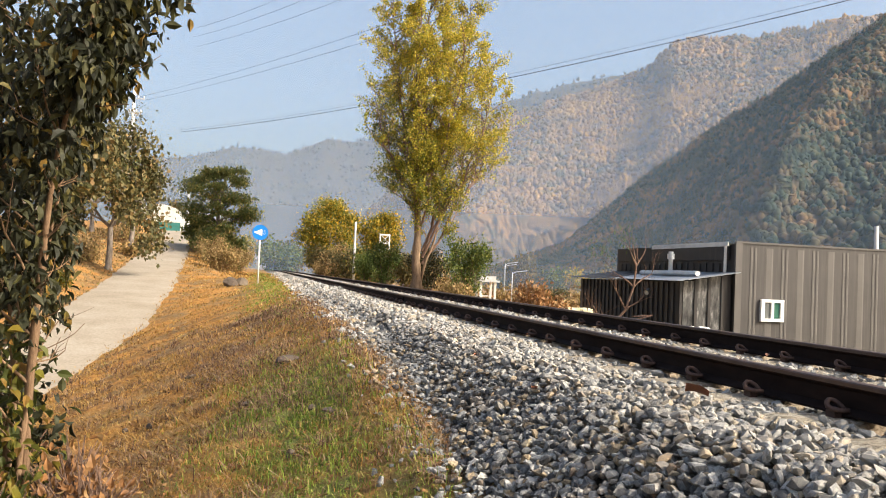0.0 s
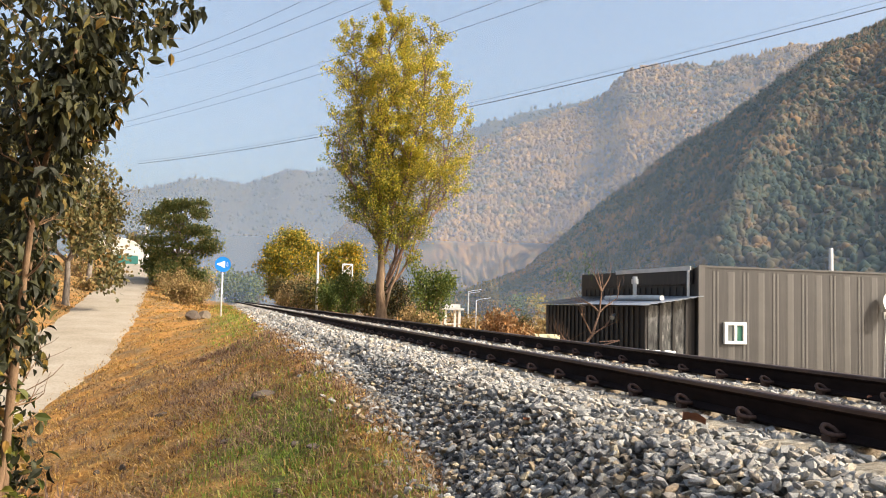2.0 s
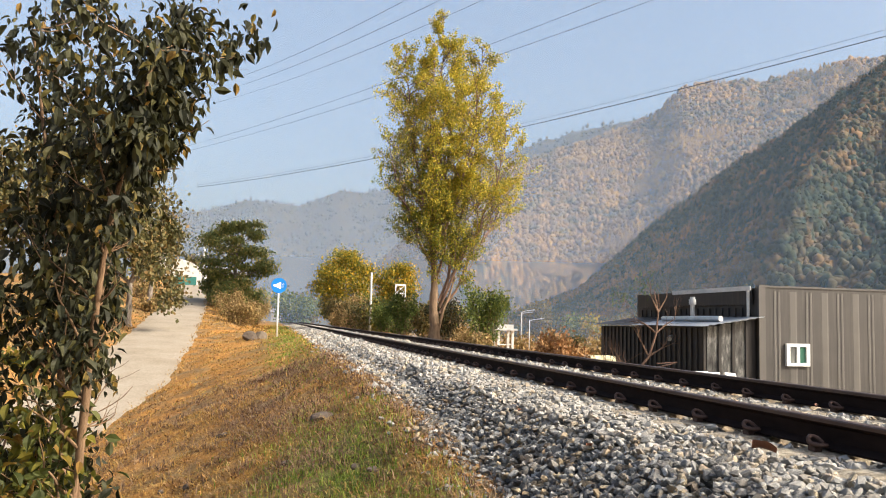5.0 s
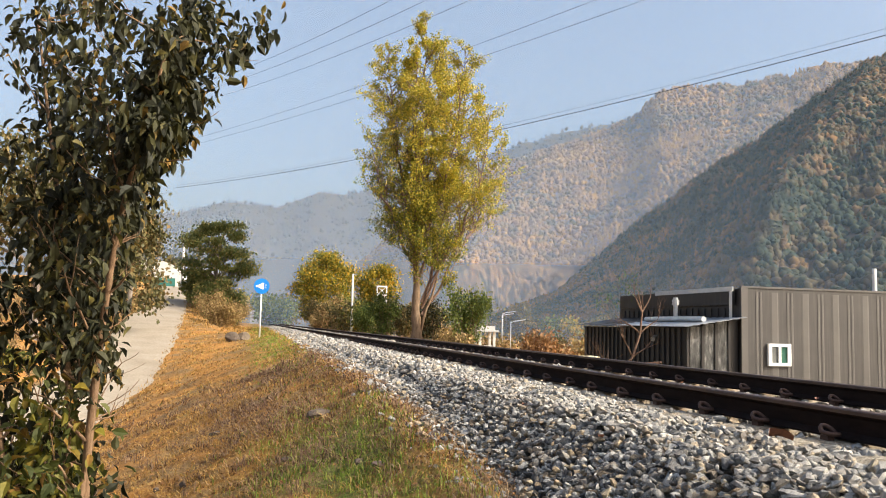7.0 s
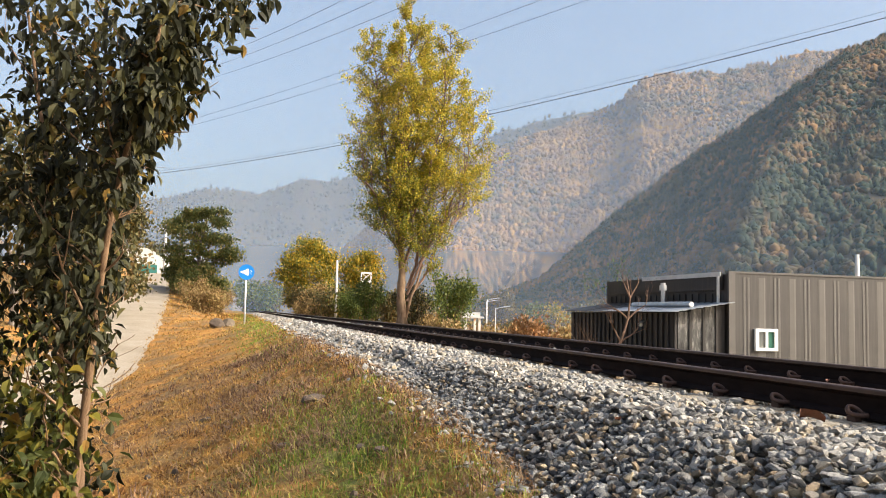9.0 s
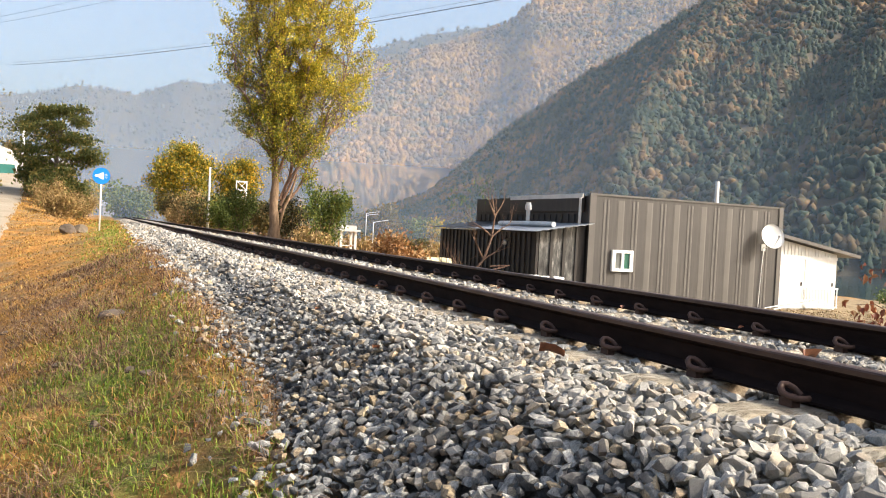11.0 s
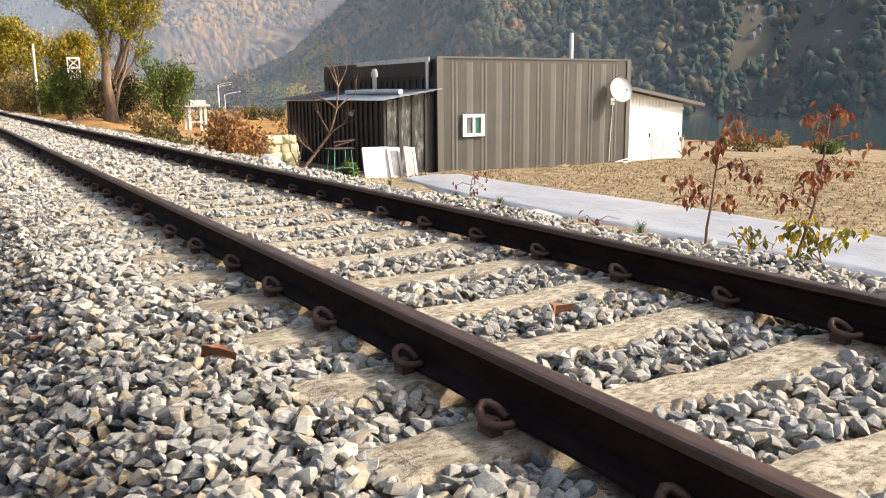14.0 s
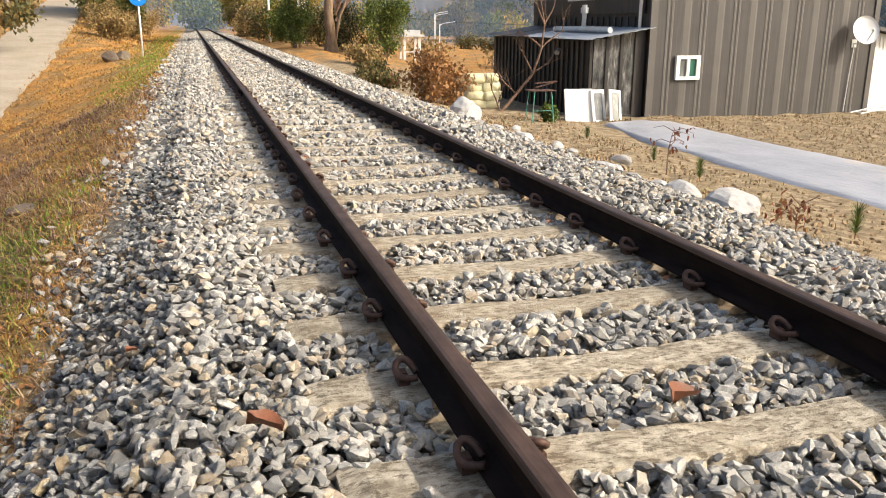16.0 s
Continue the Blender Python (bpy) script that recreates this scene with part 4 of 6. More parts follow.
def build_dish():
    c = Vector((19.08, GY - 0.40, 0.98))
    t = thing("satellite_dish", "pale grey satellite dish bracketed to the house wall", "satellite dish", at=tuple(c))
    m = Matrix.Rotation(radians(-14), 4, "Z") @ Matrix.Rotation(radians(-18), 4, "X")
    g, n = Geo(), 28
    v, f = [], []
    for back in (0, 1):
        for ring in range(6):
            r = 0.43 * ring / 5
            for k in range(n):
                a = 2 * math.pi * k / n
                v.append(tuple(m @ Vector((r * math.cos(a), 0.09 - 0.11 * (ring / 5) ** 2 + 0.015 * back, r * 1.06 * math.sin(a)))))
    for back in (0, 1):
        o = back * 6 * n
        for ring in range(5):
            for k in range(n):
                q = (o + ring * n + k, o + ring * n + (k + 1) % n, o + (ring + 1) * n + (k + 1) % n, o + (ring + 1) * n + k)
                f.append(q if back else q[::-1])
    for k in range(n):
        f.append((5 * n + k, 5 * n + (k + 1) % n, 11 * n + (k + 1) % n, 11 * n + k))
    part("reflector", g.add(v, f), M_WHITE, t, smooth=True)
    part("arm", Geo().tube([m @ Vector((0, 0.06, -0.40)), m @ Vector((0.02, -0.38, -0.14))], 0.016, 6), M_GALV, t)
    part("receiver", Geo().tube([m @ Vector((0.02, -0.43, -0.10)), m @ Vector((0.02, -0.34, -0.12))], [0.03, 0.04], 8), M_GALV, t)
    part("bracket", Geo().tube([(0, 0.08, -0.05), (-0.02, 0.22, -0.42), (-0.05, 0.385, -0.42)], 0.022, 6).box(-0.14, 0.375, -0.55, 0.05, 0.395, -0.30), M_GALV, t)
    part("cable", Geo().tube([(-0.05, 0.36, -0.45), (-0.10, 0.36, -1.2), (-0.16, 0.36, -2.6)], 0.012, 5), M_WHITE, t)


def build_table():
    """A folding work table with a thin top, a raised flap and splayed steel legs."""
    t = thing("work_table", "rusty folding work table with pale green steel legs", "table", at=(7.35, 19.3, ground_at(7.35, 19.3) - 0.02))
    part("tabletop", Geo().box(-0.35, -0.25, 0.86, 0.36, 0.28, 0.885), M_CLIP, t, bevel=0.004)
    part("flap", Geo().box(0.0, -0.02, 0, 0.60, 0.03, 0.03, pose(-0.05, 0.26, 0.9, 0, -14, 0)).box(0.0, -0.02, 0.12, 0.66, 0.03, 0.15, pose(-0.05, 0.26, 0.9, 0, -4, 0)), M_CLIP, t)
    for sx in (-1, 1):
        for sy in (-1, 1):
            part("leg", Geo().tube([(sx * 0.24, sy * 0.2, 0.86), (sx * 0.31, sy * 0.25, 0.0)], 0.014, 6), M_GREENSTEEL, t)
    part("crossbar", Geo().tube([(-0.27, -0.22, 0.35), (0.27, -0.22, 0.35)], 0.01, 5), M_GREENSTEEL, t)


def build_leaning_frames():
    z = ground_at(9.4, 20.3) - 0.02
    group = "discarded frames by the porch"
    a = thing("door_panel", "white discarded door panel leaning on the porch", "panel", group, at=(9.20, 20.5, z))
    part("leaf", Geo().box(-0.5, -0.03, 0, 0.34, 0.03, 0.98, pose(0, 0, 0, -14, 0, -6)), M_WHITE, a, bevel=0.01)
    for k, (x, y, turn) in enumerate(((9.72, 20.40, 4), (10.16, 20.25, 14))):
        w = thing("window_sash", "white discarded window sash leaning against the porch", "window sash", group, at=(x, y, z))
        m = pose(0, 0, 0, -15, 6 * k, turn)
        g = Geo()
        for b in ((-0.22, 0, 0.22, 0.08), (-0.22, 0.86, 0.22, 0.96), (-0.22, 0.08, -0.14, 0.86), (0.14, 0.08, 0.22, 0.86)):
            g.box(b[0], -0.025, b[1], b[2], 0.025, b[3], m)
        part("sash_frame", g, M_WHITE, w, bevel=0.006)
        part("pane", Geo().box(-0.14, -0.006, 0.08, 0.14, 0.006, 0.86, m), M_PANE, w)


def build_ladder():
    t = thing("ladder", "white metal ladder lying against the shed", "ladder", at=(18.9, 20.75, ground_at(18.9, 20.75)))
    a, b = Vector((0, 0, 0.06)), Vector((2.4, 0.15, 0.42))
    for off in (Vector((0, 0, 0)), Vector((0.18, -0.25, -0.02))):
        part("rail", Geo().tube([a + off, b + off], 0.022, 6), M_WHITE, t)
    for k in range(8):
        p = a.lerp(b, (k + 0.5) / 8)
        part("rung", Geo().tube([p, p + Vector((0.18, -0.25, -0.02))], 0.015, 5), M_WHITE, t)


build_house()
build_leanto()
build_shed()
build_dish()
build_table()
build_leaning_frames()
build_ladder()


# ---- plants ----
def leaf_shape(kind="oval"):
    """A folded leaf, base at the origin, along x, one long."""
    if kind == "oval":
        top = [(0, 0, 0), (0.26, 0.25, 0.11), (0.60, 0.28, 0.07), (1.0, 0.02, -0.22), (0.62, -0.26, 0.10), (0.28, -0.25, 0.12), (0.5, 0, -0.03)]
        f = [(0, 6, 1), (1, 6, 2), (2, 6, 3), (3, 6, 4), (4, 6, 5), (5, 6, 0)]
    elif kind == "blade":
        top = [(0, 0.05, 0), (0, -0.05, 0), (0.5, 0.035, 0.05), (0.5, -0.035, 0.05), (1.0, 0.0, -0.05)]
        f = [(0, 1, 2), (1, 3, 2), (2, 3, 4)]
    elif kind == "needle":
        top = [(0, 0.03, 0), (0, -0.03, 0), (1, 0.0, 0.0), (0, 0, 0.03), (0, 0, -0.03), (0.95, 0.12, 0.05)]
        f = [(0, 1, 2), (3, 4, 5)]
    else:
        top = [(0, 0, 0), (0.5, 0.36, 0.06), (1.0, 0.0, -0.04), (0.5, -0.36, -0.02)]
        f = [(0, 1, 2), (0, 2, 3)]
    return np.array(top, float), np.array(f)


OVAL, BLADE, NEEDLE, CHIP = (leaf_shape(k) for k in ("oval", "blade", "needle", "chip"))


def leaves(name, rng, points, size, material, shape=CHIP, wide=1.0, droop=None):
    """Leaves at the points, turned at random (or hanging), as one mesh."""
    n = len(points)
    s = size * rng.uniform(0.6, 1.3, n)
    turns = random_turns(rng, n)
    if droop is not None:
        a, b, c = rng.uniform(0, 2 * np.pi, n), rng.normal(droop, 0.5, n), rng.normal(0, 0.6, n)
        o, i = np.zeros(n), np.ones(n)
        z = np.array([[np.cos(a), -np.sin(a), o], [np.sin(a), np.cos(a), o], [o, o, i]]).transpose(2, 0, 1)
        y = np.array([[np.cos(b), o, np.sin(b)], [o, i, o], [-np.sin(b), o, np.cos(b)]]).transpose(2, 0, 1)
        x = np.array([[i, o, o], [o, np.cos(c), -np.sin(c)], [o, np.sin(c), np.cos(c)]]).transpose(2, 0, 1)
        turns = z @ y @ x
    v, f = scatter([shape], np.asarray(points), np.stack([s, s * wide, s], -1), turns, np.zeros(n, int))
    return tri_mesh(name, v, f, material)


def limb(geo, rng, start, way, length, radius, depth, spread, lift, tips, sides=5, bend=0.18, forks=3):
    """A branch that bends, thins and forks; the points along its twigs go into tips."""
    p, d, n = Vector(start), Vector(way).normalized(), 4
    pts, rad = [p.copy()], [radius]
    for i in range(n):
        d = (d + Vector(rng.normal(0, bend, 3)) + Vector((0, 0, lift * 0.25))).normalized()
        p = p + d * length / n
        pts.append(p.copy())
        rad.append(radius * (1 - 0.55 * (i + 1) / n))
    geo.tube(pts, rad, sides, caps=False)
    if depth <= 1:
        for i in range(1, n + 1):
            for k in (0.3, 0.7, 1.0):
                tips.append(tuple(pts[i - 1].lerp(pts[i], k)))
    if depth > 0:
        for k in range(forks):
            i = n if k == 0 else int(rng.integers(1, n + 1))
            side = Vector(rng.normal(0, 1, 3))
            side = (side - d * side.dot(d)).normalized()
            nd = (d + side * spread * rng.uniform(0.6, 1.3) + Vector((0, 0, lift * 0.3))).normalized()
            limb(geo, rng, pts[i], nd, length * rng.uniform(0.55, 0.8), rad[i] * 0.75, depth - 1, spread, lift, tips, max(3, sides - 1), bend, forks)


def cloud(rng, tips, count, blur):
    tips = np.array(tips)
    return tips[rng.integers(0, len(tips), count)] + rng.normal(0, blur, (count, 3))


def tree(name, label, at, seed, trunk, radius, length, depth, count, size, material, bark=M_GREYBARK, spread=0.7, lift=0.25, blur=0.3, forks=3, shape=CHIP, stems=1, category="tree", wide=1.0, group=""):
    """A tree with a tapered trunk, forking limbs and a crown of single leaves."""
    rng = np.random.default_rng(seed)
    t = thing(name, label, category, group, at=(at[0], at[1], ground_at(*at) - 0.06))
    g, tips = Geo(), []
    for k in range(stems):
        a = 2 * math.pi * k / stems + rng.uniform(0, 1)
        lean = 0.0 if stems == 1 else 0.35
        d = Vector((lean * math.cos(a), lean * math.sin(a), 1)).normalized()
        base = Vector((0.15 * lean * math.cos(a), 0.15 * lean * math.sin(a), 0))
        top = base + d * trunk
        g.tube([base, base + d * trunk * 0.12, base + d * trunk * 0.5 + Vector(rng.normal(0, 0.03 * trunk, 3)), top], [radius * 1.5, radius * 1.05, radius * 0.9, radius * 0.75], 8, caps=False)
        for j in range(forks + 1):
            b = rng.uniform(0, 6.28)
            limb(g, rng, top, d + Vector((math.cos(b), math.sin(b), 0)) * spread * (0.3 if j == 0 else 1), length, radius * 0.6, depth, spread, lift, tips, forks=forks)
    part("trunk", g, bark, t, smooth=True)
    part("crown", leaves("crown", rng, cloud(rng, tips, count, blur), size, material, shape, wide), material, t)
    return t


def bush(name, label, at, seed, wide, high, count, size, material, shape=CHIP, twigs=14, bark=M_TWIG, group=""):
    """A shrub: thin stems from the ground and leaves round them, thicker towards the outside."""
    rng = np.random.default_rng(seed)
    t = thing(name, label, "bush", group, at=(at[0], at[1], ground_at(*at) - 0.04))
    g, tips = Geo(), []
    for k in range(twigs):
        a, r = rng.uniform(0, 6.28), wide * math.sqrt(rng.uniform(0, 1)) * 0.85
        end = Vector((r * math.cos(a), r * math.sin(a), high * rng.uniform(0.55, 1.0) * math.sqrt(max(0.1, 1 - (r / wide) ** 2 * 0.7))))
        mid = end * 0.5 + Vector(rng.normal(0, 0.08 * wide, 3)) + Vector((0, 0, 0.1 * high))
        root = Vector((end.x * 0.25, end.y * 0.25, 0))
        g.tube([root, mid, end], [0.012 + 0.006 * high, 0.008 + 0.003 * high, 0.004], 4, caps=False)
        tips += [tuple(root.lerp(mid, 0.5)), tuple(mid), tuple(mid.lerp(end, 0.5)), tuple(mid.lerp(end, 0.8)), tuple(end), tuple(end)]
    part("stem_tangle", g, bark, t)
    pts = cloud(rng, tips, count, 0.16 * wide)
    pts[:, 2] = np.maximum(pts[:, 2], 0.03)
    part("leaves", leaves("leaves", rng, pts, size, material, shape), material, t)
    return t


def clumped_tree(name, label, at, seed, trunk, radius, centre, wide, high, clumps, per, blur, flat, size, material, bark=M_GREYBARK, category="tree"):
    """A tree whose leaves gather in rounded or flattened clumps at the ends of its limbs."""
    rng = np.random.default_rng(seed)
    t = thing(name, label, category, at=(at[0], at[1], ground_at(*at) - 0.06))
    g, pts = Geo(), []
    g.tube([(0, 0, 0), (0.05, 0, trunk * 0.4), (-0.05, 0.05, trunk), (0, 0, centre + high * 0.6)], [radius * 1.4, radius, radius * 0.8, radius * 0.2], 9, caps=False)
    for k in range(clumps):
        d = rng.normal(size=3)
        d = d / np.linalg.norm(d) * rng.uniform(0.45, 1.0) ** 0.5
        c = Vector((d[0] * wide, d[1] * wide, centre + d[2] * high))
        root = Vector((0, 0, max(trunk * 0.6, c.z - 0.25 * wide * math.hypot(d[0], d[1]) - 0.3)))
        g.tube([root, root.lerp(c, 0.55) + Vector(rng.normal(0, 0.12, 3)), c], [radius * 0.28, radius * 0.16, 0.012], 4, caps=False)
        n, b = int(per * rng.uniform(0.6, 1.4)), blur * rng.uniform(0.7, 1.3)
        pts.append(np.array(c) + rng.normal(0, 1, (n, 3)) * (b, b, b * flat))
    part("trunk", g, bark, t, smooth=True)
    part("crown", leaves("crown", rng, np.concatenate(pts), size, material), material, t)
    return t


def build_poplar():
    """The tall yellowing poplar: clustered leaders from a thick forked trunk, rising side branches, bare twig tops."""
    rng = np.random.default_rng(21)
    x, y = 6.4, 48.6
    t = thing("poplar_tree", "tall poplar with yellow autumn leaves and forked trunk", "tree", at=(x, y, ground_at(x, y) - 0.1))
    g, branches, low, high = Geo(), [], [], []
    zs = np.linspace(0, 6.4, 17)
    g.tube([(0.04 * math.sin(2.1 * z) - 0.02 * z, 0, z) for z in zs], [float(np.interp(z, [0, 0.5, 1.5, 4.5, 6.4], [0.46, 0.34, 0.28, 0.21, 0.13])) * (1 + 0.10 * math.sin(5 * z)) for z in zs], 14, caps=False)
    g.tube([(0.15, 0.05, 0.1), (0.33, 0.0, 1.0), (0.55, 0.0, 2.0), (0.95, -0.05, 3.0), (1.25, -0.1, 4.2)], [0.12, 0.105, 0.09, 0.075, 0.055], 10, caps=False)
    leaders = [  # spread, height, radius, where it leaves the trunk
        ((0.2, 0.0), 21.8, 0.13, 4.5), ((3.0, 0.4), 19.8, 0.10, 2.6), ((-2.0, 0.3), 19.4, 0.09, 4.8), ((1.3, 1.5), 19.2, 0.09, 5.2), ((-0.8, -1.3), 19.0, 0.10, 4.2), ((3.9, -1.0), 14.2, 0.08, 2.2),
        ((-2.9, -0.6), 12.4, 0.09, 4.4), ((2.0, -1.7), 16.8, 0.085, 3.6), ((-1.3, 1.9), 16.0, 0.08, 5.0), ((4.1, 1.0), 10.5, 0.08, 1.8)]
    for (ex, ey), top, r, z0 in leaders:
        pts, rad, twig = [], [], Geo()
        for k in range(13):
            u = k / 12
            out = min(1.0, 1.35 * u ** 0.9)
            lean = -0.02 * z0 + 0.35 * (z0 < 3.0)
            pts.append(Vector((lean + (ex - lean) * out + rng.normal(0, 0.13) * (k > 0), ey * out + rng.normal(0, 0.13) * (k > 0), z0 + (top - z0) * u)))
            rad.append(r * (1 - u) ** 0.9 + 0.010)
        twig.tube(pts, rad, 6, caps=False)
        branches.append(twig)
        for z in np.arange(max(3.3, z0 + 0.5), top - 0.3, 0.285):
            u = (z - z0) / (top - z0) * 12
            i = min(int(u), 11)
            p = pts[i].lerp(pts[i + 1], u - i)
            a = rng.uniform(0, 6.28)
            reach = float(np.interp(z, [3.6, 6, 9, 12, 15, 18, 20], [2.4, 3.2, 3.3, 2.8, 2.4, 1.8, 1.0])) * rng.uniform(0.45, 1.15) * (0.55 if top > z > top - 1.5 else 1)
            d = Vector((math.cos(a), math.sin(a), rng.uniform(0.5, 1.3))).normalized()
            q, pp = p, [p]
            for s in range(3):
                d = (d + Vector(rng.normal(0, 0.18, 3)) + Vector((0, 0, 0.12))).normalized()
                q = q + d * reach / 3
                pp.append(q)
            twig.tube(pp, [0.035, 0.025, 0.016, 0.007], 4, caps=False)
            bare = z > top - 1.7
            for s in range(5):
                b = pp[1 + int(rng.integers(0, 2))].lerp(pp[3], rng.uniform(0, 1))
                e = b + (d + Vector(rng.normal(0, 0.7, 3))).normalized() * reach * rng.uniform(0.25, 0.5)
                twig.tube([b, e], [0.011, 0.005], 3, caps=False)
                if bare and rng.uniform() < 0.75:
                    continue
                keep = 0.80 + 0.20 * float(smooth01(np.array((z - 3.0) / 5)))
                for w in range(int(rng.integers(30, 76)) if rng.uniform() < keep else 4):
                    c = b.lerp(e, rng.uniform(0.2, 1.15)) + Vector(rng.normal(0, 0.12, 3))
                    (high if c.z + rng.normal(0, 2.0) + 0.6 * c.x > 9.0 else low).append(tuple(c))
    part("trunk", g, M_POPLARBARK, t, smooth=True)
    for b in branches:
        part("branch", b, M_TWIG, t)
    part("crown", leaves("crown", rng, high, 0.124, M_POPLAR), M_POPLAR, t, "yellow upper leaves")
    part("crown", leaves("crown", rng, low, 0.118, M_POPLARLOW), M_POPLARLOW, t, "greener lower leaves")
    return t


def build_near_tree():
    """The broad-leaved young tree beside the path: several stems, drooping dark leaves, yellow ones low down."""
    rng = np.random.default_rng(33)
    x, y = -4.80, 2.75
    z = ground_at(x, y)
    t = thing("young_tree", "multi-stemmed young tree with drooping dark green leaves", "tree", at=(x, y, z - 0.05))
    o = Vector((0, 0, 0))
    stems = [  # root, way, height, radius
        ((0.06, 0.0), (0.0, 0.0, 1), 3.6, 0.034), ((-0.05, 0.03), (0.02, 0.05, 1), 4.0, 0.030), ((-0.20, 0.0), (-0.22, 0.0, 1), 3.7, 0.026),
        ((0.02, -0.06), (0.04, -0.05, 1), 3.2, 0.022), ((-0.30, 0.1), (-0.50, 0.05, 1), 3.3, 0.022), ((-0.25, -0.1), (-0.75, -0.15, 0.8), 1.8, 0.035), ((-0.1, 0.1), (0.06, 0.2, 1), 3.4, 0.022), ((-0.5, 0.2), (-0.5, 0.0, 1), 3.7, 0.024), ((-0.7, -0.1), (-0.8, 0.0, 0.9), 3.1, 0.022)]
    stem_geos, tips, lowtips = [], [], []
    for (rx, ry), way, high, r in stems:
        p, d, pts, rad = Vector((rx, ry, 0)), Vector(way).normalized(), [], []
        n, g = 12, Geo()
        stem_geos.append(g)
        for k in range(n + 1):
            pts.append(p.copy())
            rad.append(r * (1 - 0.75 * k / n))
            d = (d + Vector(rng.normal(0, 0.05, 3)) + Vector((0, 0, 0.03))).normalized()
            p = p + d * high / n
        g.tube(pts, rad, 7, caps=False)
        for k in range(2, n + 1):
            for j in range(3 if k > 4 else 1):
                a = rng.uniform(0, 6.28)
                nd = Vector((math.cos(a), math.sin(a), rng.uniform(0.1, 0.9)))
                span = rng.uniform(0.35, 0.75) * (0.75 if k < 5 else 1.0)
                if nd.x > 0 and pts[k].z < 3.4:
                    span *= 0.34
                limb(g, rng, pts[k], nd, span * 0.8, max(0.006, rad[k] * 0.5), 1, 0.6, 0.2, tips if k > 4 else lowtips, 4, 0.12, 2)
    # the long bough reaching out over the slope
    for start, way, span in (((0.1, 0.0, 2.7), (0.6, -0.1, 1.0), 0.5), ((0.1, 0.0, 2.9), (0.65, 0.1, 0.9), 0.5), ((0.1, 0, 3.2), (0.8, -0.3, 0.7), 0.5), ((0.1, 0, 3.1), (0.8, 0.3, 0.8), 0.45)):
        limb(stem_geos[0], rng, start, way, span, 0.014, 1, 0.4, 0.05, tips, 5, 0.08, 3)
    for g in stem_geos:
        part("stem", g, M_BARK, t, smooth=True)
    boughs = [p for p in tips if p[0] > 0.35]
    up = np.concatenate([cloud(rng, boughs, 1500, 0.07), cloud(rng, tips, 17000, 0.09)])
    up = up[up[:, 0] < np.interp(up[:, 2], [1.5, 2.3, 2.8, 3.3, 3.9, 4.7], [0.15, 0.20, 0.40, 0.74, 1.12, 1.32])]
    up = up[up[:, 2] > 1.25 + rng.uniform(0, 0.5, len(up))][:13000]
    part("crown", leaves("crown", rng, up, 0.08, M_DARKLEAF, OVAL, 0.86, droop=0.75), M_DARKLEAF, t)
    dn = cloud(rng, lowtips, 1300, 0.11)
    dn = dn[dn[:, 0] < 0.26]
    part("low_leaves", leaves("low_leaves", rng, dn, 0.085, M_VINELEAF, OVAL, 0.95, droop=0.6), M_VINELEAF, t, "yellowing lower leaves")


def build_sapling(label, at, seed, high, count, size, material, spread=0.35, group="saplings by the track"):
    rng = np.random.default_rng(seed)
    t = thing("sapling", label, "sapling", group, at=(at[0], at[1], ground_at(*at) - 0.05))
    g, tips, twigs = Geo(), [], []
    p, pts = Vector((0, 0, 0)), []
    d = Vector((rng.normal(0, 0.08), rng.normal(0, 0.08), 1)).normalized()
    for k in range(9):
        pts.append(p.copy())
        d = (d + Vector(rng.normal(0, 0.10, 3)) + Vector((0, 0, 0.08))).normalized()
        p = p + d * high / 8
    g.tube(pts, [0.016 * (1 - 0.75 * k / 8) * (0.5 + high * 0.5) for k in range(9)], 6, caps=False)
    for k in range(4, 9):
        for j in range(2):
            a = rng.uniform(0, 6.28)
            e = pts[k] + Vector((math.cos(a) * spread, math.sin(a) * spread, rng.uniform(-0.05, 0.2))) * rng.uniform(0.5, 1.1)
            m = pts[k].lerp(e, 0.5) + Vector((0, 0, 0.06))
            twigs.append(Geo().tube([pts[k], m, e], [0.007, 0.005, 0.003], 4, caps=False))
            tips += [tuple(m), tuple(m.lerp(e, 0.5)), tuple(e), tuple(e)]
    tips += [tuple(pts[-1])] * 4
    part("stem", g, M_TWIG, t, smooth=True)
    for w in twigs:
        part("twig", w, M_TWIG, t)
    part("leaves", leaves("leaves", rng, cloud(rng, tips, count, 0.05), size, material, OVAL, 0.9, droop=1.0), material, t)


def build_seedling(at, seed, size):
    rng = np.random.default_rng(seed)
    t = thing("pine_seedling", "tiny green pine seedling in the soil", "seedling", "pine seedlings", at=(at[0], at[1], ground_at(*at) - 0.02))
    part("stem", Geo().tube([(0, 0, 0), (0.01, 0, size)], [0.008, 0.004], 5), M_TWIG, t)
    n = 160
    a, u = rng.uniform(0, 6.28, n), rng.uniform(0.2, 1, n)
    e = np.stack([np.cos(a), np.sin(a), 0.5 + u], -1)
    v, f = [], []
    for k in range(n):
        b, q = np.array([0, 0, size * u[k]]), np.array([0, 0, size * u[k]]) + e[k] / np.linalg.norm(e[k]) * size * 0.55
        w = np.array([-e[k][1], e[k][0], 0]) * 0.006
        v += [b + w, b - w, q]
        f.append((3 * k, 3 * k + 1, 3 * k + 2))
    part("needles", tri_mesh("needles", v, f, M_GREENLEAF), M_GREENLEAF, t)


build_poplar()
build_near_tree()
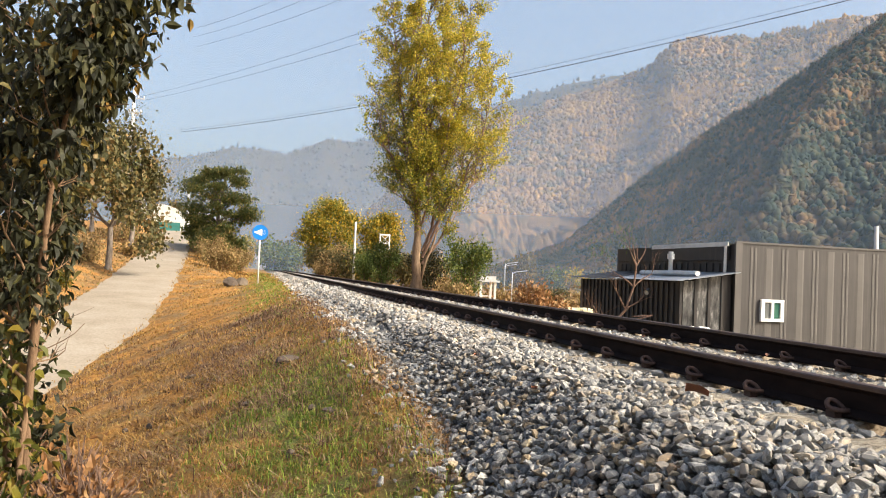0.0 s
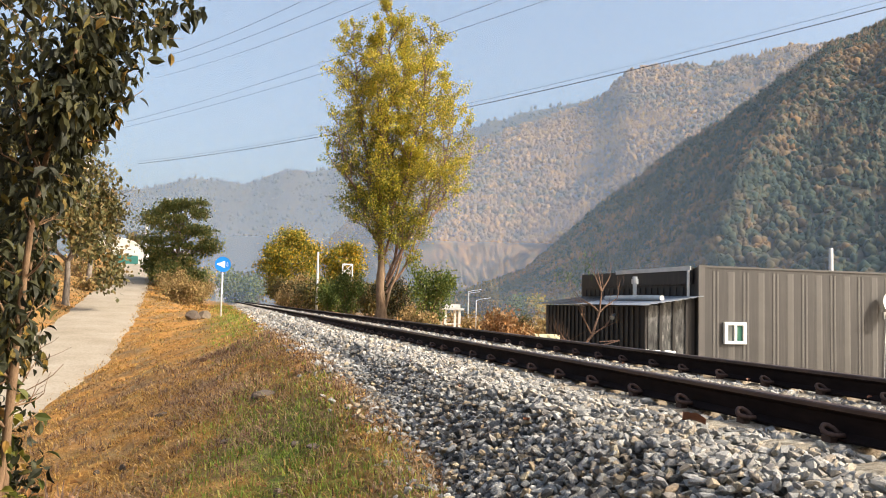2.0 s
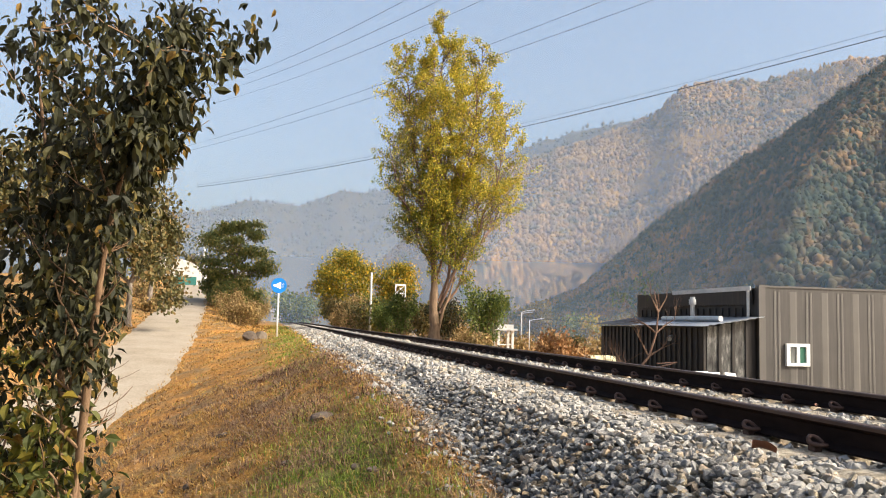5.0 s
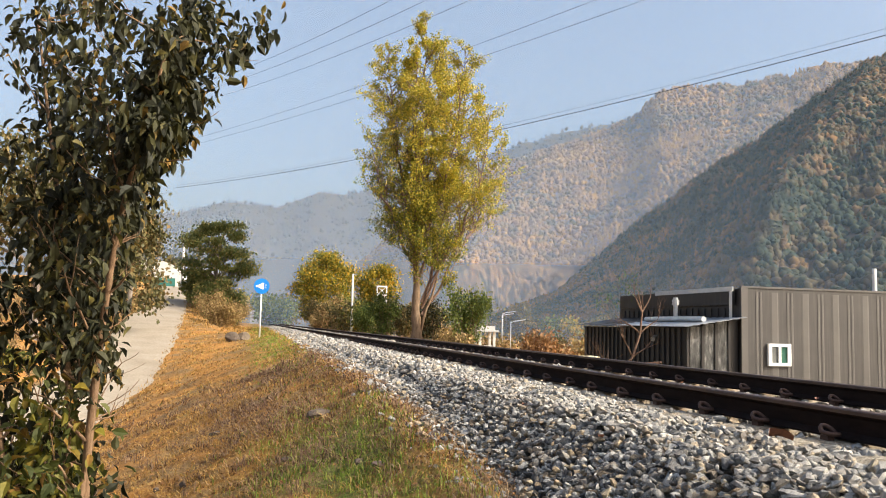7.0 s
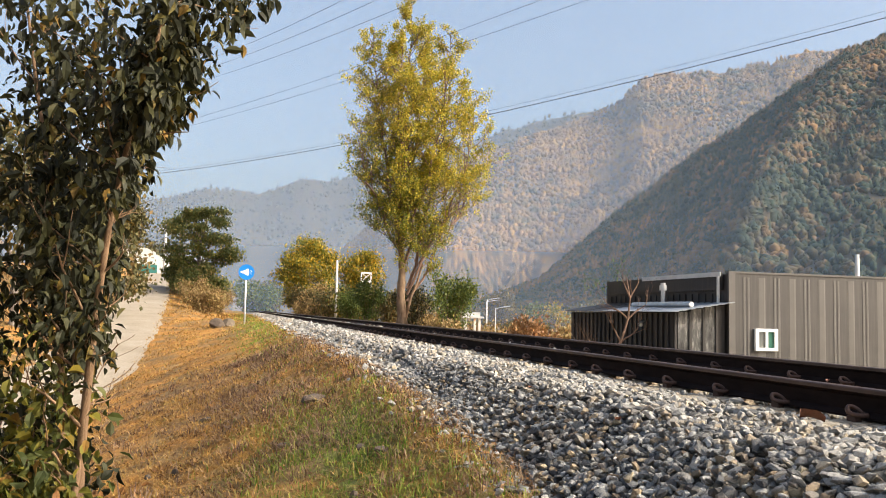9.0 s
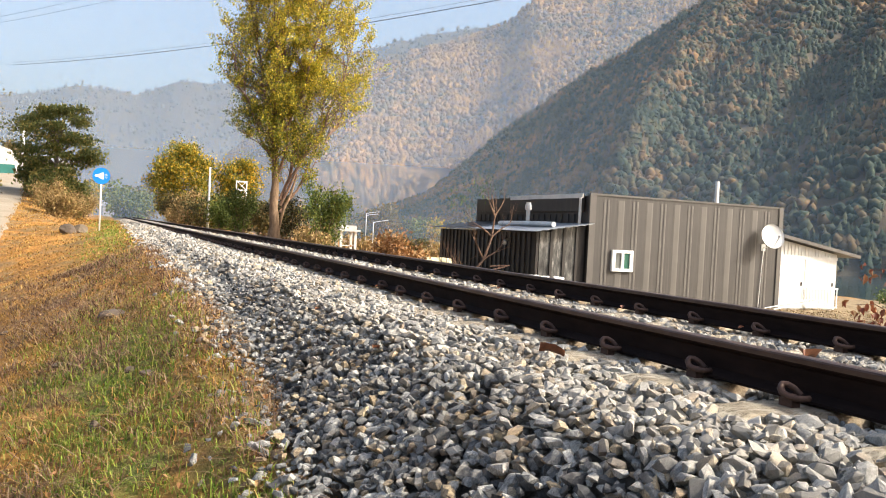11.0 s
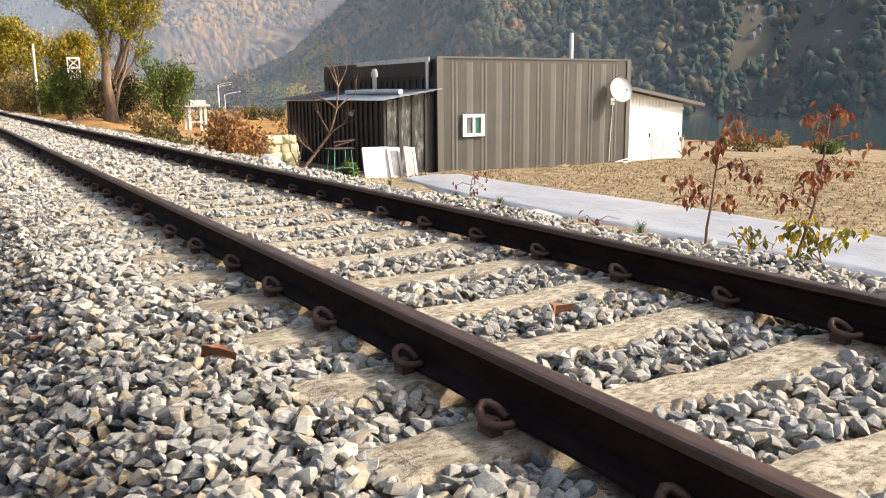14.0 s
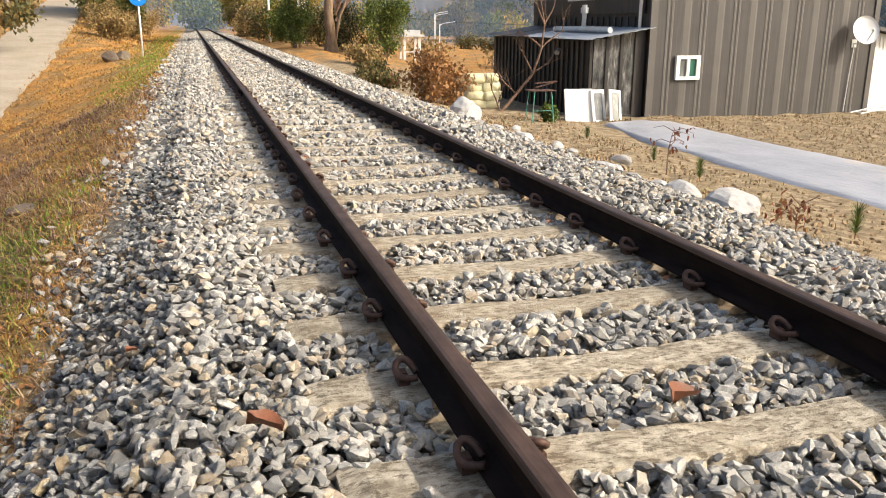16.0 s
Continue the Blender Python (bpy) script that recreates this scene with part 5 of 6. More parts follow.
# along the road
tree("roadside_tree", "olive-brown roadside tree leaning over the farm road", (-10.7, 41.0), 41, 2.2, 0.16, 2.3, 3, 12000, 0.21, M_OLIVE, spread=0.9, lift=0.12, blur=0.28)
tree("roadside_tree", "olive-brown roadside tree beside the farm road", (-11.7, 31.0), 42, 2.4, 0.16, 2.5, 3, 12000, 0.20, M_OLIVE, spread=0.9, lift=0.15, blur=0.3)
tree("roadside_tree", "half-bare roadside tree with fine grey twigs", (-11.0, 50.0), 43, 3.8, 0.15, 2.5, 4, 500, 0.15, M_OLIVE, spread=0.8, lift=0.15, blur=0.2, forks=3)
tree("roadside_tree", "green roadside tree past the bend of the road", (-15.5, 62.0), 44, 2.0, 0.16, 2.2, 3, 5000, 0.26, M_GREENLEAF, spread=0.9, lift=0.15, blur=0.4)
tree("roadside_tree", "olive-brown roadside tree behind the young tree", (-13.0, 17.0), 48, 1.6, 0.13, 1.6, 3, 6000, 0.16, M_OLIVE, spread=0.9, lift=0.15, blur=0.3)
clumped_tree("pine_tree", "layered olive-green pine on the bank above the track", (-6.3, 58.0), 45, 3.0, 0.17, 4.6, 2.6, 2.4, 56, 190, 0.36, 0.34, 0.19, M_PINE)
for k, (bx, by, w, h) in enumerate(((-6.6, 56, 1.8, 2.5), (-5.4, 59.5, 1.5, 2.4), (-7.4, 60, 1.7, 2.6))):
    bush("bank_bush", "olive-green bush at the pine's foot", (bx, by), 55 + k, w, h, 4200, 0.2, M_PINE, group="bushes on the bank")
for k, (bx, by, w, h) in enumerate(((-5.6, 47, 1.2, 1.3), (-6.0, 51, 1.5, 1.9), (-5.2, 55, 1.3, 1.6), (-6.4, 60, 1.7, 2.2), (-5.6, 64, 1.5, 1.8), (-6.8, 70, 1.9, 2.0), (-5.2, 74, 1.6, 2.2), (-7.2, 82, 2, 2.2))):
    bush("bank_shrub", "dry straw-coloured shrub on the railway bank", (bx, by), 60 + k, w, h, 3600, 0.11, M_STRAWBUSH, group="shrubs on the bank")
for k, (bx, by, w, h) in enumerate(((-10.9, 50, 1.0, 0.9), (-11.0, 31, 0.8, 0.6), (-12.4, 56, 1.4, 1.5), (-10.7, 24, 0.7, 0.6), (-11.8, 42, 1.2, 1.1), (-14.5, 76, 2.2, 2.0))):
    bush("roadside_shrub", "low yellow-green shrub beside the farm road", (bx, by), 80 + k, w, h, 900, 0.15, M_VINELEAF if k % 2 else M_STRAWBUSH, group="shrubs by the road")
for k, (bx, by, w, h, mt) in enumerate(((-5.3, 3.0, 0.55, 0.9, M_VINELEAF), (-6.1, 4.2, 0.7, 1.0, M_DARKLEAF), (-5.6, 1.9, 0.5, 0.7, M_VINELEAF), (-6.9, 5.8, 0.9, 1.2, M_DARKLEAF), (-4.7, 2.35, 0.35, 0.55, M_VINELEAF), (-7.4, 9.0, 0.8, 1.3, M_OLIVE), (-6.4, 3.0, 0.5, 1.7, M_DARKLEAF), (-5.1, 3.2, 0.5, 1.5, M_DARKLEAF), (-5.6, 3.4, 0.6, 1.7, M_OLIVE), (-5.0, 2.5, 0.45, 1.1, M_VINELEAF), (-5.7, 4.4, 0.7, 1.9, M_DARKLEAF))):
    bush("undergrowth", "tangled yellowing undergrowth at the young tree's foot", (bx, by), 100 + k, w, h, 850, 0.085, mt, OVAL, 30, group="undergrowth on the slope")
for k, (bx, by, w, h) in enumerate(((-4.35, 1.55, 0.5, 0.75), (-4.95, 1.5, 0.55, 0.9), (-4.65, 0.9, 0.45, 0.6), (-5.5, 1.2, 0.5, 0.8), (-4.3, 2.3, 0.35, 0.6), (-4.9, 2.1, 0.5, 0.9), (-5.3, 2.5, 0.55, 1.0), (-5.9, 1.9, 0.6, 0.9), (-5.2, 0.6, 0.5, 0.7), (-6.0, 3.0, 0.6, 1.0), (-4.5, 2.9, 0.35, 0.7))):
    bush("dry_stalks", "tangle of dead brown stalks below the young tree", (bx, by), 140 + k, w, h, 170, 0.06, M_ORANGEBUSH, OVAL, 90, group="dead stalks on the slope")
# beyond the track
clumped_tree("yellow_tree", "round yellow-green autumn tree beside the track", (5.4, 104), 46, 2.2, 0.25, 5.7, 3.6, 4.2, 90, 230, 0.62, 0.8, 0.27, M_YELLOW)
clumped_tree("orange_tree", "orange-yellow autumn tree behind the signal", (10.6, 92), 47, 2.6, 0.2, 6.3, 2.1, 2.6, 45, 170, 0.5, 0.8, 0.26, M_YELLOW)
for k, (bx, by, w, h, mt, nm, lb) in enumerate((
        (9.0, 46.5, 1.9, 4.2, M_GREENLEAF, "green_bush", "dense green bush beside the poplar"), (4.6, 50.5, 1.3, 3.2, M_GREENLEAF, "green_bush", "dark green bush at the poplar's foot"),
        (7.6, 50.8, 1.5, 3.0, M_DARKLEAF, "green_bush", "dark green bush behind the poplar trunk"), (4.8, 60, 1.2, 2.2, M_GREENLEAF, "green_bush", "green bush beside the track"),
        (7.4, 68, 2.0, 3.2, M_OLIVE, "brown_bush", "brown autumn bush beside the track"), (5.0, 84, 2.2, 3.6, M_STRAWBUSH, "brown_bush", "straw-brown autumn bush beside the track"),
        (4.6, 99, 2.6, 4.5, M_OLIVE, "brown_bush", "dark olive bush under the yellow tree"), (7.8, 101, 3.0, 4.5, M_GREENLEAF, "green_bush", "dark green bush under the yellow tree"),
        (8.6, 79, 2.2, 3.4, M_OLIVE, "brown_bush", "olive autumn bush near the signal"), (3.9, 94, 1.6, 2.4, M_STRAWBUSH, "brown_bush", "straw-brown bush beside the far track"),
        (5.0, 22.2, 0.95, 1.55, M_ORANGEBUSH, "orange_bush", "dry orange-brown bush beside the rubble"), (5.8, 22.5, 0.75, 1.35, M_ORANGEBUSH, "orange_bush", "dry orange-brown bush behind the rocks"),
        (4.7, 27, 0.7, 0.5, M_OLIVE, "weed_clump", "grey-green weeds beside the ballast"), (5.2, 31, 0.9, 0.55, M_OLIVE, "weed_clump", "grey-green weeds past the porch"), (5.9, 36, 1.1, 1.0, M_STRAWBUSH, "weed_clump", "dry weeds past the porch"),
        (7.7, 19.5, 0.28, 0.5, M_GREENLEAF, "weed_clump", "green weed under the work table"))):
    bush(nm, lb, (bx, by), 120 + k, w, h, int((700 + 900 * w) * (2.4 if nm == "green_bush" else 1)), (0.05 + 0.05 * w) if nm == "green_bush" else 0.07 + 0.06 * w, mt, group="bushes right along the line")
for k in range(12):
    rr = np.random.default_rng(620 + k)
    bush("field_edge_bush", "russet and olive bush at the field's far edge", (31 + rr.uniform(0, 9), 2 + 3.4 * k + rr.uniform(-1, 1)), 640 + k, rr.uniform(0.8, 1.4), rr.uniform(0.45, 0.8), 800, 0.13, (M_GREENLEAF, M_OLIVE, M_STRAWBUSH)[k % 3], group="bushes at the field's edge")
for k in range(14):
    rr = np.random.default_rng(500 + k)
    bush("line_bush", "autumn bush crowding the far side of the line", (rr.uniform(4.6, 9.5), 56 + 4.2 * k + rr.uniform(-1, 1)), 520 + k, rr.uniform(1.3, 2.3), rr.uniform(1.8, 3.6), 1900, 0.21, (M_OLIVE, M_STRAWBUSH, M_VINELEAF, M_GREENLEAF)[k % 4], group="bushes crowding the line")
for k in range(16):
    rr = np.random.default_rng(560 + k)
    bush("distant_trees", "hazy clump of trees on the far valley floor", (-14 + 6.5 * k + rr.uniform(-2, 2), 135 + rr.uniform(0, 50)), 580 + k, rr.uniform(3.0, 5.0), rr.uniform(5, 8.5), 2000, 0.6, (M_OLIVE, M_YELLOW, M_GREENLEAF)[k % 3], group="clumps on the valley floor")
for k in range(16):
    rr = np.random.default_rng(300 + k)
    bx, by = 9 + rr.uniform(0, 40), 46 + rr.uniform(0, 50)
    bush("valley_bush", "grey-green bush on the valley floor", (bx, by), 160 + k, rr.uniform(1.2, 2.4), rr.uniform(0.9, 1.8), 700, 0.28, M_OLIVE if k % 3 else M_STRAWBUSH, group="bushes in the valley")
build_sapling("thin sapling with curled russet leaves", (4.66, 4.15), 201, 1.6, 150, 0.10, M_RUSSET, 0.62)
build_sapling("thin sapling with curled russet leaves in the rubble", (4.75, 3.15), 202, 1.8, 170, 0.09, M_RUSSET, 0.5)
build_sapling("low sapling with bright yellow leaves", (4.80, 2.85), 203, 0.65, 170, 0.085, M_YELLOW, 0.36)
build_sapling("low sapling with yellow-green leaves", (4.75, 3.55), 204, 0.55, 70, 0.085, M_YELLOW, 0.26)
build_sapling("small sapling with a few russet leaves", (5.96, 10.6), 205, 0.8, 34, 0.08, M_RUSSET, 0.4)
build_sapling("small sapling with a few russet leaves at the stones", (4.32, 5.5), 206, 0.45, 34, 0.09, M_RUSSET, 0.3)
for k, (sx, sy, sz) in enumerate(((5.69, 6.1, 0.34), (6.26, 10.1, 0.30), (6.9, 12.6, 0.24), (7.1, 15.9, 0.24))):
    build_seedling((sx, sy), 220 + k, sz)


def build_bare_tree():
    rng = np.random.default_rng(51)
    t = thing("bare_tree", "small leaning bare tree in front of the porch", "tree", at=(7.35, 22.3, ground_at(7.35, 22.3) - 0.05))
    g, tips = Geo(), []
    pts = [Vector(p) for p in ((0, 0, 0), (0.5, 0.0, 0.55), (1.05, 0.05, 1.15), (1.3, 0.05, 1.9), (1.35, 0.0, 2.6), (1.2, 0.0, 3.3))]
    g.tube(pts, [0.06, 0.05, 0.045, 0.035, 0.025, 0.012], 7, caps=False)
    for i, way, span in ((2, (0.9, 0.2, 0.5), 0.8), (2, (-0.6, 0, 0.8), 0.8), (3, (-0.8, 0.2, 0.7), 0.8), (3, (0.8, -0.2, 0.9), 0.75), (4, (0.5, 0.2, 0.8), 0.6), (4, (-0.6, -0.1, 0.8), 0.6), (1, (-0.8, 0.2, 0.7), 0.8), (0, (-0.4, 0.1, 1.0), 0.9)):
        limb(g, rng, pts[i], way, span * 1.05, 0.034, 3, 0.6, 0.2, tips, 4, 0.1, 3)
    part("trunk", g, M_TWIG, t, smooth=True)
    top = np.array([p for p in tips if p[2] > 2.9 and p[0] < 1.2])
    part("leaves", leaves("leaves", rng, cloud(rng, top, 90, 0.12), 0.12, M_GREENLEAF, OVAL, 0.5, droop=1.2), M_GREENLEAF, t, "a few hanging green leaves")


build_bare_tree()


# ---- signs, poles, wires ----
def disc(geo, c, r, y0, y1, n=40):
    v = [(c[0] + r * math.cos(2 * math.pi * k / n), y, c[1] + r * math.sin(2 * math.pi * k / n)) for y in (y0, y1) for k in range(n)]
    return geo.add(v, [tuple(range(n)), tuple(range(n, 2 * n))[::-1]] + [(k, k + n, (k + 1) % n + n, (k + 1) % n) for k in range(n)])


def build_whistle_sign():
    x, y = -3.40, 34.6
    z0 = ground_at(x, y)
    t = thing("whistle_sign", "round blue railway sign with white horn on a pale post", "sign", at=(x, y, z0 - 0.1))
    c = 2.08 - z0 + 0.1
    part("post", Geo().tube([(0, 0, 0), (0, 0, c + 0.25)], 0.035, 8), M_WHITE, t, "pale post", smooth=True)
    face = part("sign_face", disc(Geo(), (0, c), 0.335, -0.06, -0.04), M_BLUE, t, "blue enamel disc")
    ring = Geo()
    n, v = 40, []
    for r in (0.315, 0.34):
        for yy in (-0.066, -0.036):
            v += [(r * math.cos(2 * math.pi * k / n), yy, c + r * math.sin(2 * math.pi * k / n)) for k in range(n)]
    f = []
    for k in range(n):
        q = (k + 1) % n
        f += [(k, q, 2 * n + q, 2 * n + k), (n + k, 3 * n + k, 3 * n + q, n + q), (k, n + k, n + q, q), (2 * n + k, 2 * n + q, 3 * n + q, 3 * n + k)]
    part("rim", ring.add(v, f), M_BLUE, face)
    horn = Geo()
    o = [(-0.25, 0.03), (-0.25, -0.03), (-0.12, -0.06), (0.06, -0.15), (0.09, -0.12), (0.09, 0.12), (0.06, 0.15), (-0.12, 0.06)]
    m = len(o)
    horn.add([(px, -0.068, c + pz) for px, pz in o] + [(px, -0.061, c + pz) for px, pz in o], [tuple(range(m)), tuple(range(m, 2 * m))[::-1]] + [(k, k + m, (k + 1) % m + m, (k + 1) % m) for k in range(m)])
    part("horn", horn, M_WHITE, face, "white horn symbol")
    for a in (-40, -14, 14, 40):
        d = Vector((math.cos(radians(a)), 0, math.sin(radians(a))))
        p = Vector((0.09, -0.064, c))
        part("ray", Geo().tube([p + d * 0.07, p + d * 0.15], 0.008, 4), M_WHITE, face)


def build_pole(name, label, at, top, radius=0.12, arms=(), base=None):
    z0 = ground_at(*at) if base is None else base
    t = thing(name, label, "pole", at=(at[0], at[1], z0 - 0.2))
    h = top - z0 + 0.2
    part("mast", Geo().tube([(0, 0, 0), (0, 0, h * 0.5), (0, 0, h)], [radius, radius * 0.88, radius * 0.75], 10), M_POLE, t, smooth=True)
    for z, half in arms:
        arm = part("crossarm", Geo().box(-half, -0.16, z - z0 + 0.12, half, -0.08, z - z0 + 0.22), M_GALV, t)
        for s in (-0.9, -0.4, 0.4, 0.9):
            part("insulator", Geo().tube([(s * half, -0.12, z - z0 + 0.22), (s * half, -0.12, z - z0 + 0.32), (s * half, -0.12, z - z0 + 0.44)], [0.03, 0.07, 0.04], 8), M_WHITE, arm)
    return t


def build_wire(label, a, b, sag, radius=0.010, beyond=0.5, name="overhead_wire"):
    """A wire between two points, hanging, carried on past the second."""
    a, b = Vector(a), Vector(b)
    pts = []
    for k in range(31):
        u = k / 30 * (1 + beyond)
        p = a.lerp(b, u)
        p.z -= sag * 4 * u * (1 - u)
        pts.append(p)
    solid(name, Geo().tube(pts, radius, 5), M_CABLE, label, "wire", "overhead wires")


def build_signal():
    """White lattice frame on a post beside the far track."""
    x, y = 8.0, 73.5
    t = thing("signal_frame", "white lattice signal frame on a post beside the track", "signal", at=(x, y, ground_at(x, y) - 0.1))
    z = -ground_at(x, y) + 0.1
    part("post", Geo().tube([(0, 0, 0), (0, 0, z + 2.6)], 0.08, 8), M_WHITE, t)
    f = Geo()
    for sx in (-0.45, 0.45):
        f.box(sx - 0.045, -0.08, z + 2.4, sx + 0.045, 0.08, z + 4.1)
    for zz in (2.4, 3.2, 3.98):
        f.box(-0.38, -0.08, z + zz, 0.38, 0.08, z + zz + 0.12)
    part("frame", f, M_WHITE, t)
    for za, zb in ((2.5, 3.2), (3.3, 4.0)):
        for s in (-1, 1):
            part("brace", Geo().tube([(-0.38 * s, 0, z + za), (0.38 * s, 0, z + zb)], 0.03, 5), M_WHITE, t)


build_whistle_sign()
build_signal()
build_pole("track_pole", "slim white post beside the far track", (4.45, 66.7), 4.7, 0.11)
build_pole("utility_pole", "concrete utility pole beside the farm road", (-11.4, 93), 9.6, 0.17, ((8.9, 0.7),))
build_pole("utility_pole", "concrete utility pole with crossarms behind the trees", (-14.4, 71), 15.2, 0.17, ((14.4, 0.9), (13.2, 0.7)))
build_pole("utility_pole", "pale pole standing behind the house", (30.5, 37.2), 4.35, 0.16)
solid("guy_wire", Geo().tube([(30.4, 37.2, 4.1), (27.0, 37.8, 2.2)], 0.02, 4), M_CABLE, "thin steel guy wire behind the house", "wire")
for k, (px, py, h) in enumerate(((20.3, 75, 1.3), (22.4, 82, 1.2), (17.6, 64, 0.4))):
    p = build_pole("street_lamp", "slim grey street lamp in the valley", (px, py), h + 0.6, 0.045)
    m = h + 0.6 - ground_at(px, py) + 0.2
    part("arm", Geo().tube([(0, 0, m - 0.1), (0.3, 0, m + 0.05), (1.3, 0, m + 0.2)], 0.03, 6), M_GALV, p)
WIRE = "thin black overhead wire crossing above the track"
build_wire(WIRE, (-9.69, 69.37, 20.44), (1.28, 32.29, 14.61), 0.4)
build_wire(WIRE, (-9.67, 69.55, 19.76), (2.85, 32.0, 14.71), 0.4)
build_wire(WIRE, (-9.42, 69.77, 19.02), (4.79, 31.55, 14.8), 0.4)
build_wire(WIRE, (-13.85, 70.29, 14.41), (10.22, 29.74, 14.84), 0.5, 0.009)
build_wire(WIRE, (-13.41, 70.4, 14.18), (12.22, 28.84, 14.77), 0.5, 0.010)
CABLE = "twisted black overhead cable sagging across the valley"
build_wire(CABLE, (-11.89, 85.88, 14.1), (26.6, 27.44, 15.02), 0.95, 0.022, 0.3)
build_wire(CABLE, (-11.89, 85.88, 14.35), (26.6, 27.44, 15.35), 1.0, 0.009, 0.3)
build_wire("thin grey wire over the valley floor", (9, 75, 2.4), (40, 62, 1.2), 0.8, 0.02, 0.2)


# ---- far buildings ----
def build_greenhouse():
    x, y = -15.4, 101
    z = 4.3
    t = thing("greenhouse", "white arched plastic greenhouse with teal net wall", "greenhouse", at=(x, y, z))
    g, n, rows = Geo(), 12, 9
    v = []
    for j in range(rows):
        for k in range(n + 1):
            a = math.pi * k / n
            v.append((3.4 * math.cos(a), j * 1.5, 0.9 + 2.3 * math.sin(a)))
    g.add(v, [(j * (n + 1) + k, j * (n + 1) + k + 1, (j + 1) * (n + 1) + k + 1, (j + 1) * (n + 1) + k) for j in range(rows - 1) for k in range(n)] + [tuple(range(n + 1))])
    part("plastic_cover", g, M_PALE, t)
    for j in range(rows):
        part("hoop", Geo().tube([(3.42 * math.cos(math.pi * k / 10), j * 1.5, 0.9 + 2.32 * math.sin(math.pi * k / 10)) for k in range(11)], 0.03, 4), M_WHITE, t)
    part("net_wall", Geo().box(-3.2, -0.4, -0.4, 2.6, -0.25, 1.1), M_NET, t, "teal windbreak net")
    part("wall", Geo().box(-3.4, 0, -0.6, 3.4, 12, 0.9), M_PALE, t)


def build_far_houses():
    for k, (x, y, z, w, h, label, wall) in enumerate(((-10.4, 118, 4.6, 5.0, 2.4, "low grey farmhouse at the top of the road", M_PALE), (-1.2, 190, -0.6, 5.5, 2.8, "distant grey house beside the line", M_ROOF),
                                              (-14.2, 140, 5.0, 4.2, 2.6, "low white barn beyond the greenhouse", M_SHED))):
        t = thing("farmhouse", label, "house", at=(x, y, z))
        part("wall", Geo().box(-w / 2, 0, -0.8, w / 2, 4, h), wall, t)
        part("roof", Geo().add([(-w / 2 - 0.3, -0.3, h), (w / 2 + 0.3, -0.3, h), (w / 2 + 0.3, 4.3, h), (-w / 2 - 0.3, 4.3, h), (-w / 2 - 0.3, 2, h + 1.1), (w / 2 + 0.3, 2, h + 1.1)],
                               [(0, 1, 5, 4), (2, 3, 4, 5), (0, 4, 3), (1, 2, 5), (3, 2, 1, 0)]), M_ROOF, t)
        part("door", Geo().box(-0.45, -0.05, -0.2, 0.45, -0.004, 1.85), M_BLACK, t)
        part("window", Geo().box(0.9, -0.05, 0.7, 1.8, -0.004, 1.6), M_PANE, t)


def build_pavilion():
    """Small white roofed shelter on the valley floor past the bushes."""
    x, y = 13.5, 57
    z = ground_at(x, y)
    t = thing("pavilion", "small white shelter with posts in the valley", "pavilion", at=(x, y, z))
    for sx in (-0.55, 0.55):
        for sy in (0, 1.2):
            part("post", Geo().box(sx - 0.09, sy - 0.09, -0.1, sx + 0.09, sy + 0.09, 1.75 - z - 1.6), M_POLE, t)
    h = 1.75 - z - 1.6
    part("roof", Geo().box(-0.85, -0.3, h, 0.85, 1.5, h + 0.14).box(-0.6, -0.1, h + 0.14, 0.6, 1.3, h + 0.45), M_GALV, t)
    part("rail", Geo().box(-0.55, -0.03, 0.6, 0.55, 0.03, 0.68), M_POLE, t)


build_greenhouse()
build_far_houses()
build_pavilion()


# ---- rocks, film, rubble ----
def build_rock(name, label, at, size, seed, material, sink=0.3, group=""):
    rng = np.random.default_rng(seed)
    bm = bmesh.new()
    bmesh.ops.create_icosphere(bm, subdivisions=3, radius=1)
    off = Vector(rng.uniform(-30, 30, 3))
    cuts = [(Vector(rng.normal(0, 1, 3)).normalized(), rng.uniform(0.62, 0.85)) for _ in range(9)]
    for p in bm.verts:
        for n, d in cuts:
            e = p.co.dot(n) - d
            if e > 0:
                p.co -= n * e * 0.92
        p.co *= 1 + 0.10 * noise.noise(p.co * 2 + off) + 0.05 * noise.noise(p.co * 6 + off)
        p.co = Vector((p.co.x * size[0], p.co.y * size[1], p.co.z * size[2]))
    me = bpy.data.meshes.new(name)
    bm.to_mesh(me)
    bm.free()
    me.materials.append(material)
    ob = tagged(new(name, me), label, "rock", group)
    ob.location = (at[0], at[1], ground_at(*at) + size[2] * (1 - 2 * sink))
    ob.rotation_euler = (0, 0, rng.uniform(0, 6))


build_rock("boulder", "dark brown boulder half sunk in the dry grass", (-4.50, 33.4), (0.40, 0.34, 0.31), 1, M_BROWNROCK, 0.3)
build_rock("boulder", "tan boulder beside the dark one in dry grass", (-4.08, 33.6), (0.30, 0.28, 0.28), 2, M_TANROCK, 0.3)
build_rock("white_rock", "pale grey rock at the foot of the ballast", (3.42, 5.3), (0.33, 0.26, 0.22), 3, M_ROCK, 0.25)
build_rock("white_rock", "pale flat rock at the foot of the ballast", (3.62, 6.5), (0.30, 0.22, 0.15), 4, M_ROCK, 0.25)
build_rock("white_rock", "large pale rocks beside the dry bushes", (4.05, 15.6), (0.50, 0.36, 0.32), 5, M_ROCK, 0.25)
build_rock("white_rock", "large pale rock beside the ballast toe", (4.35, 16.6), (0.42, 0.36, 0.34), 6, M_ROCK, 0.25)
rr = np.random.default_rng(9)
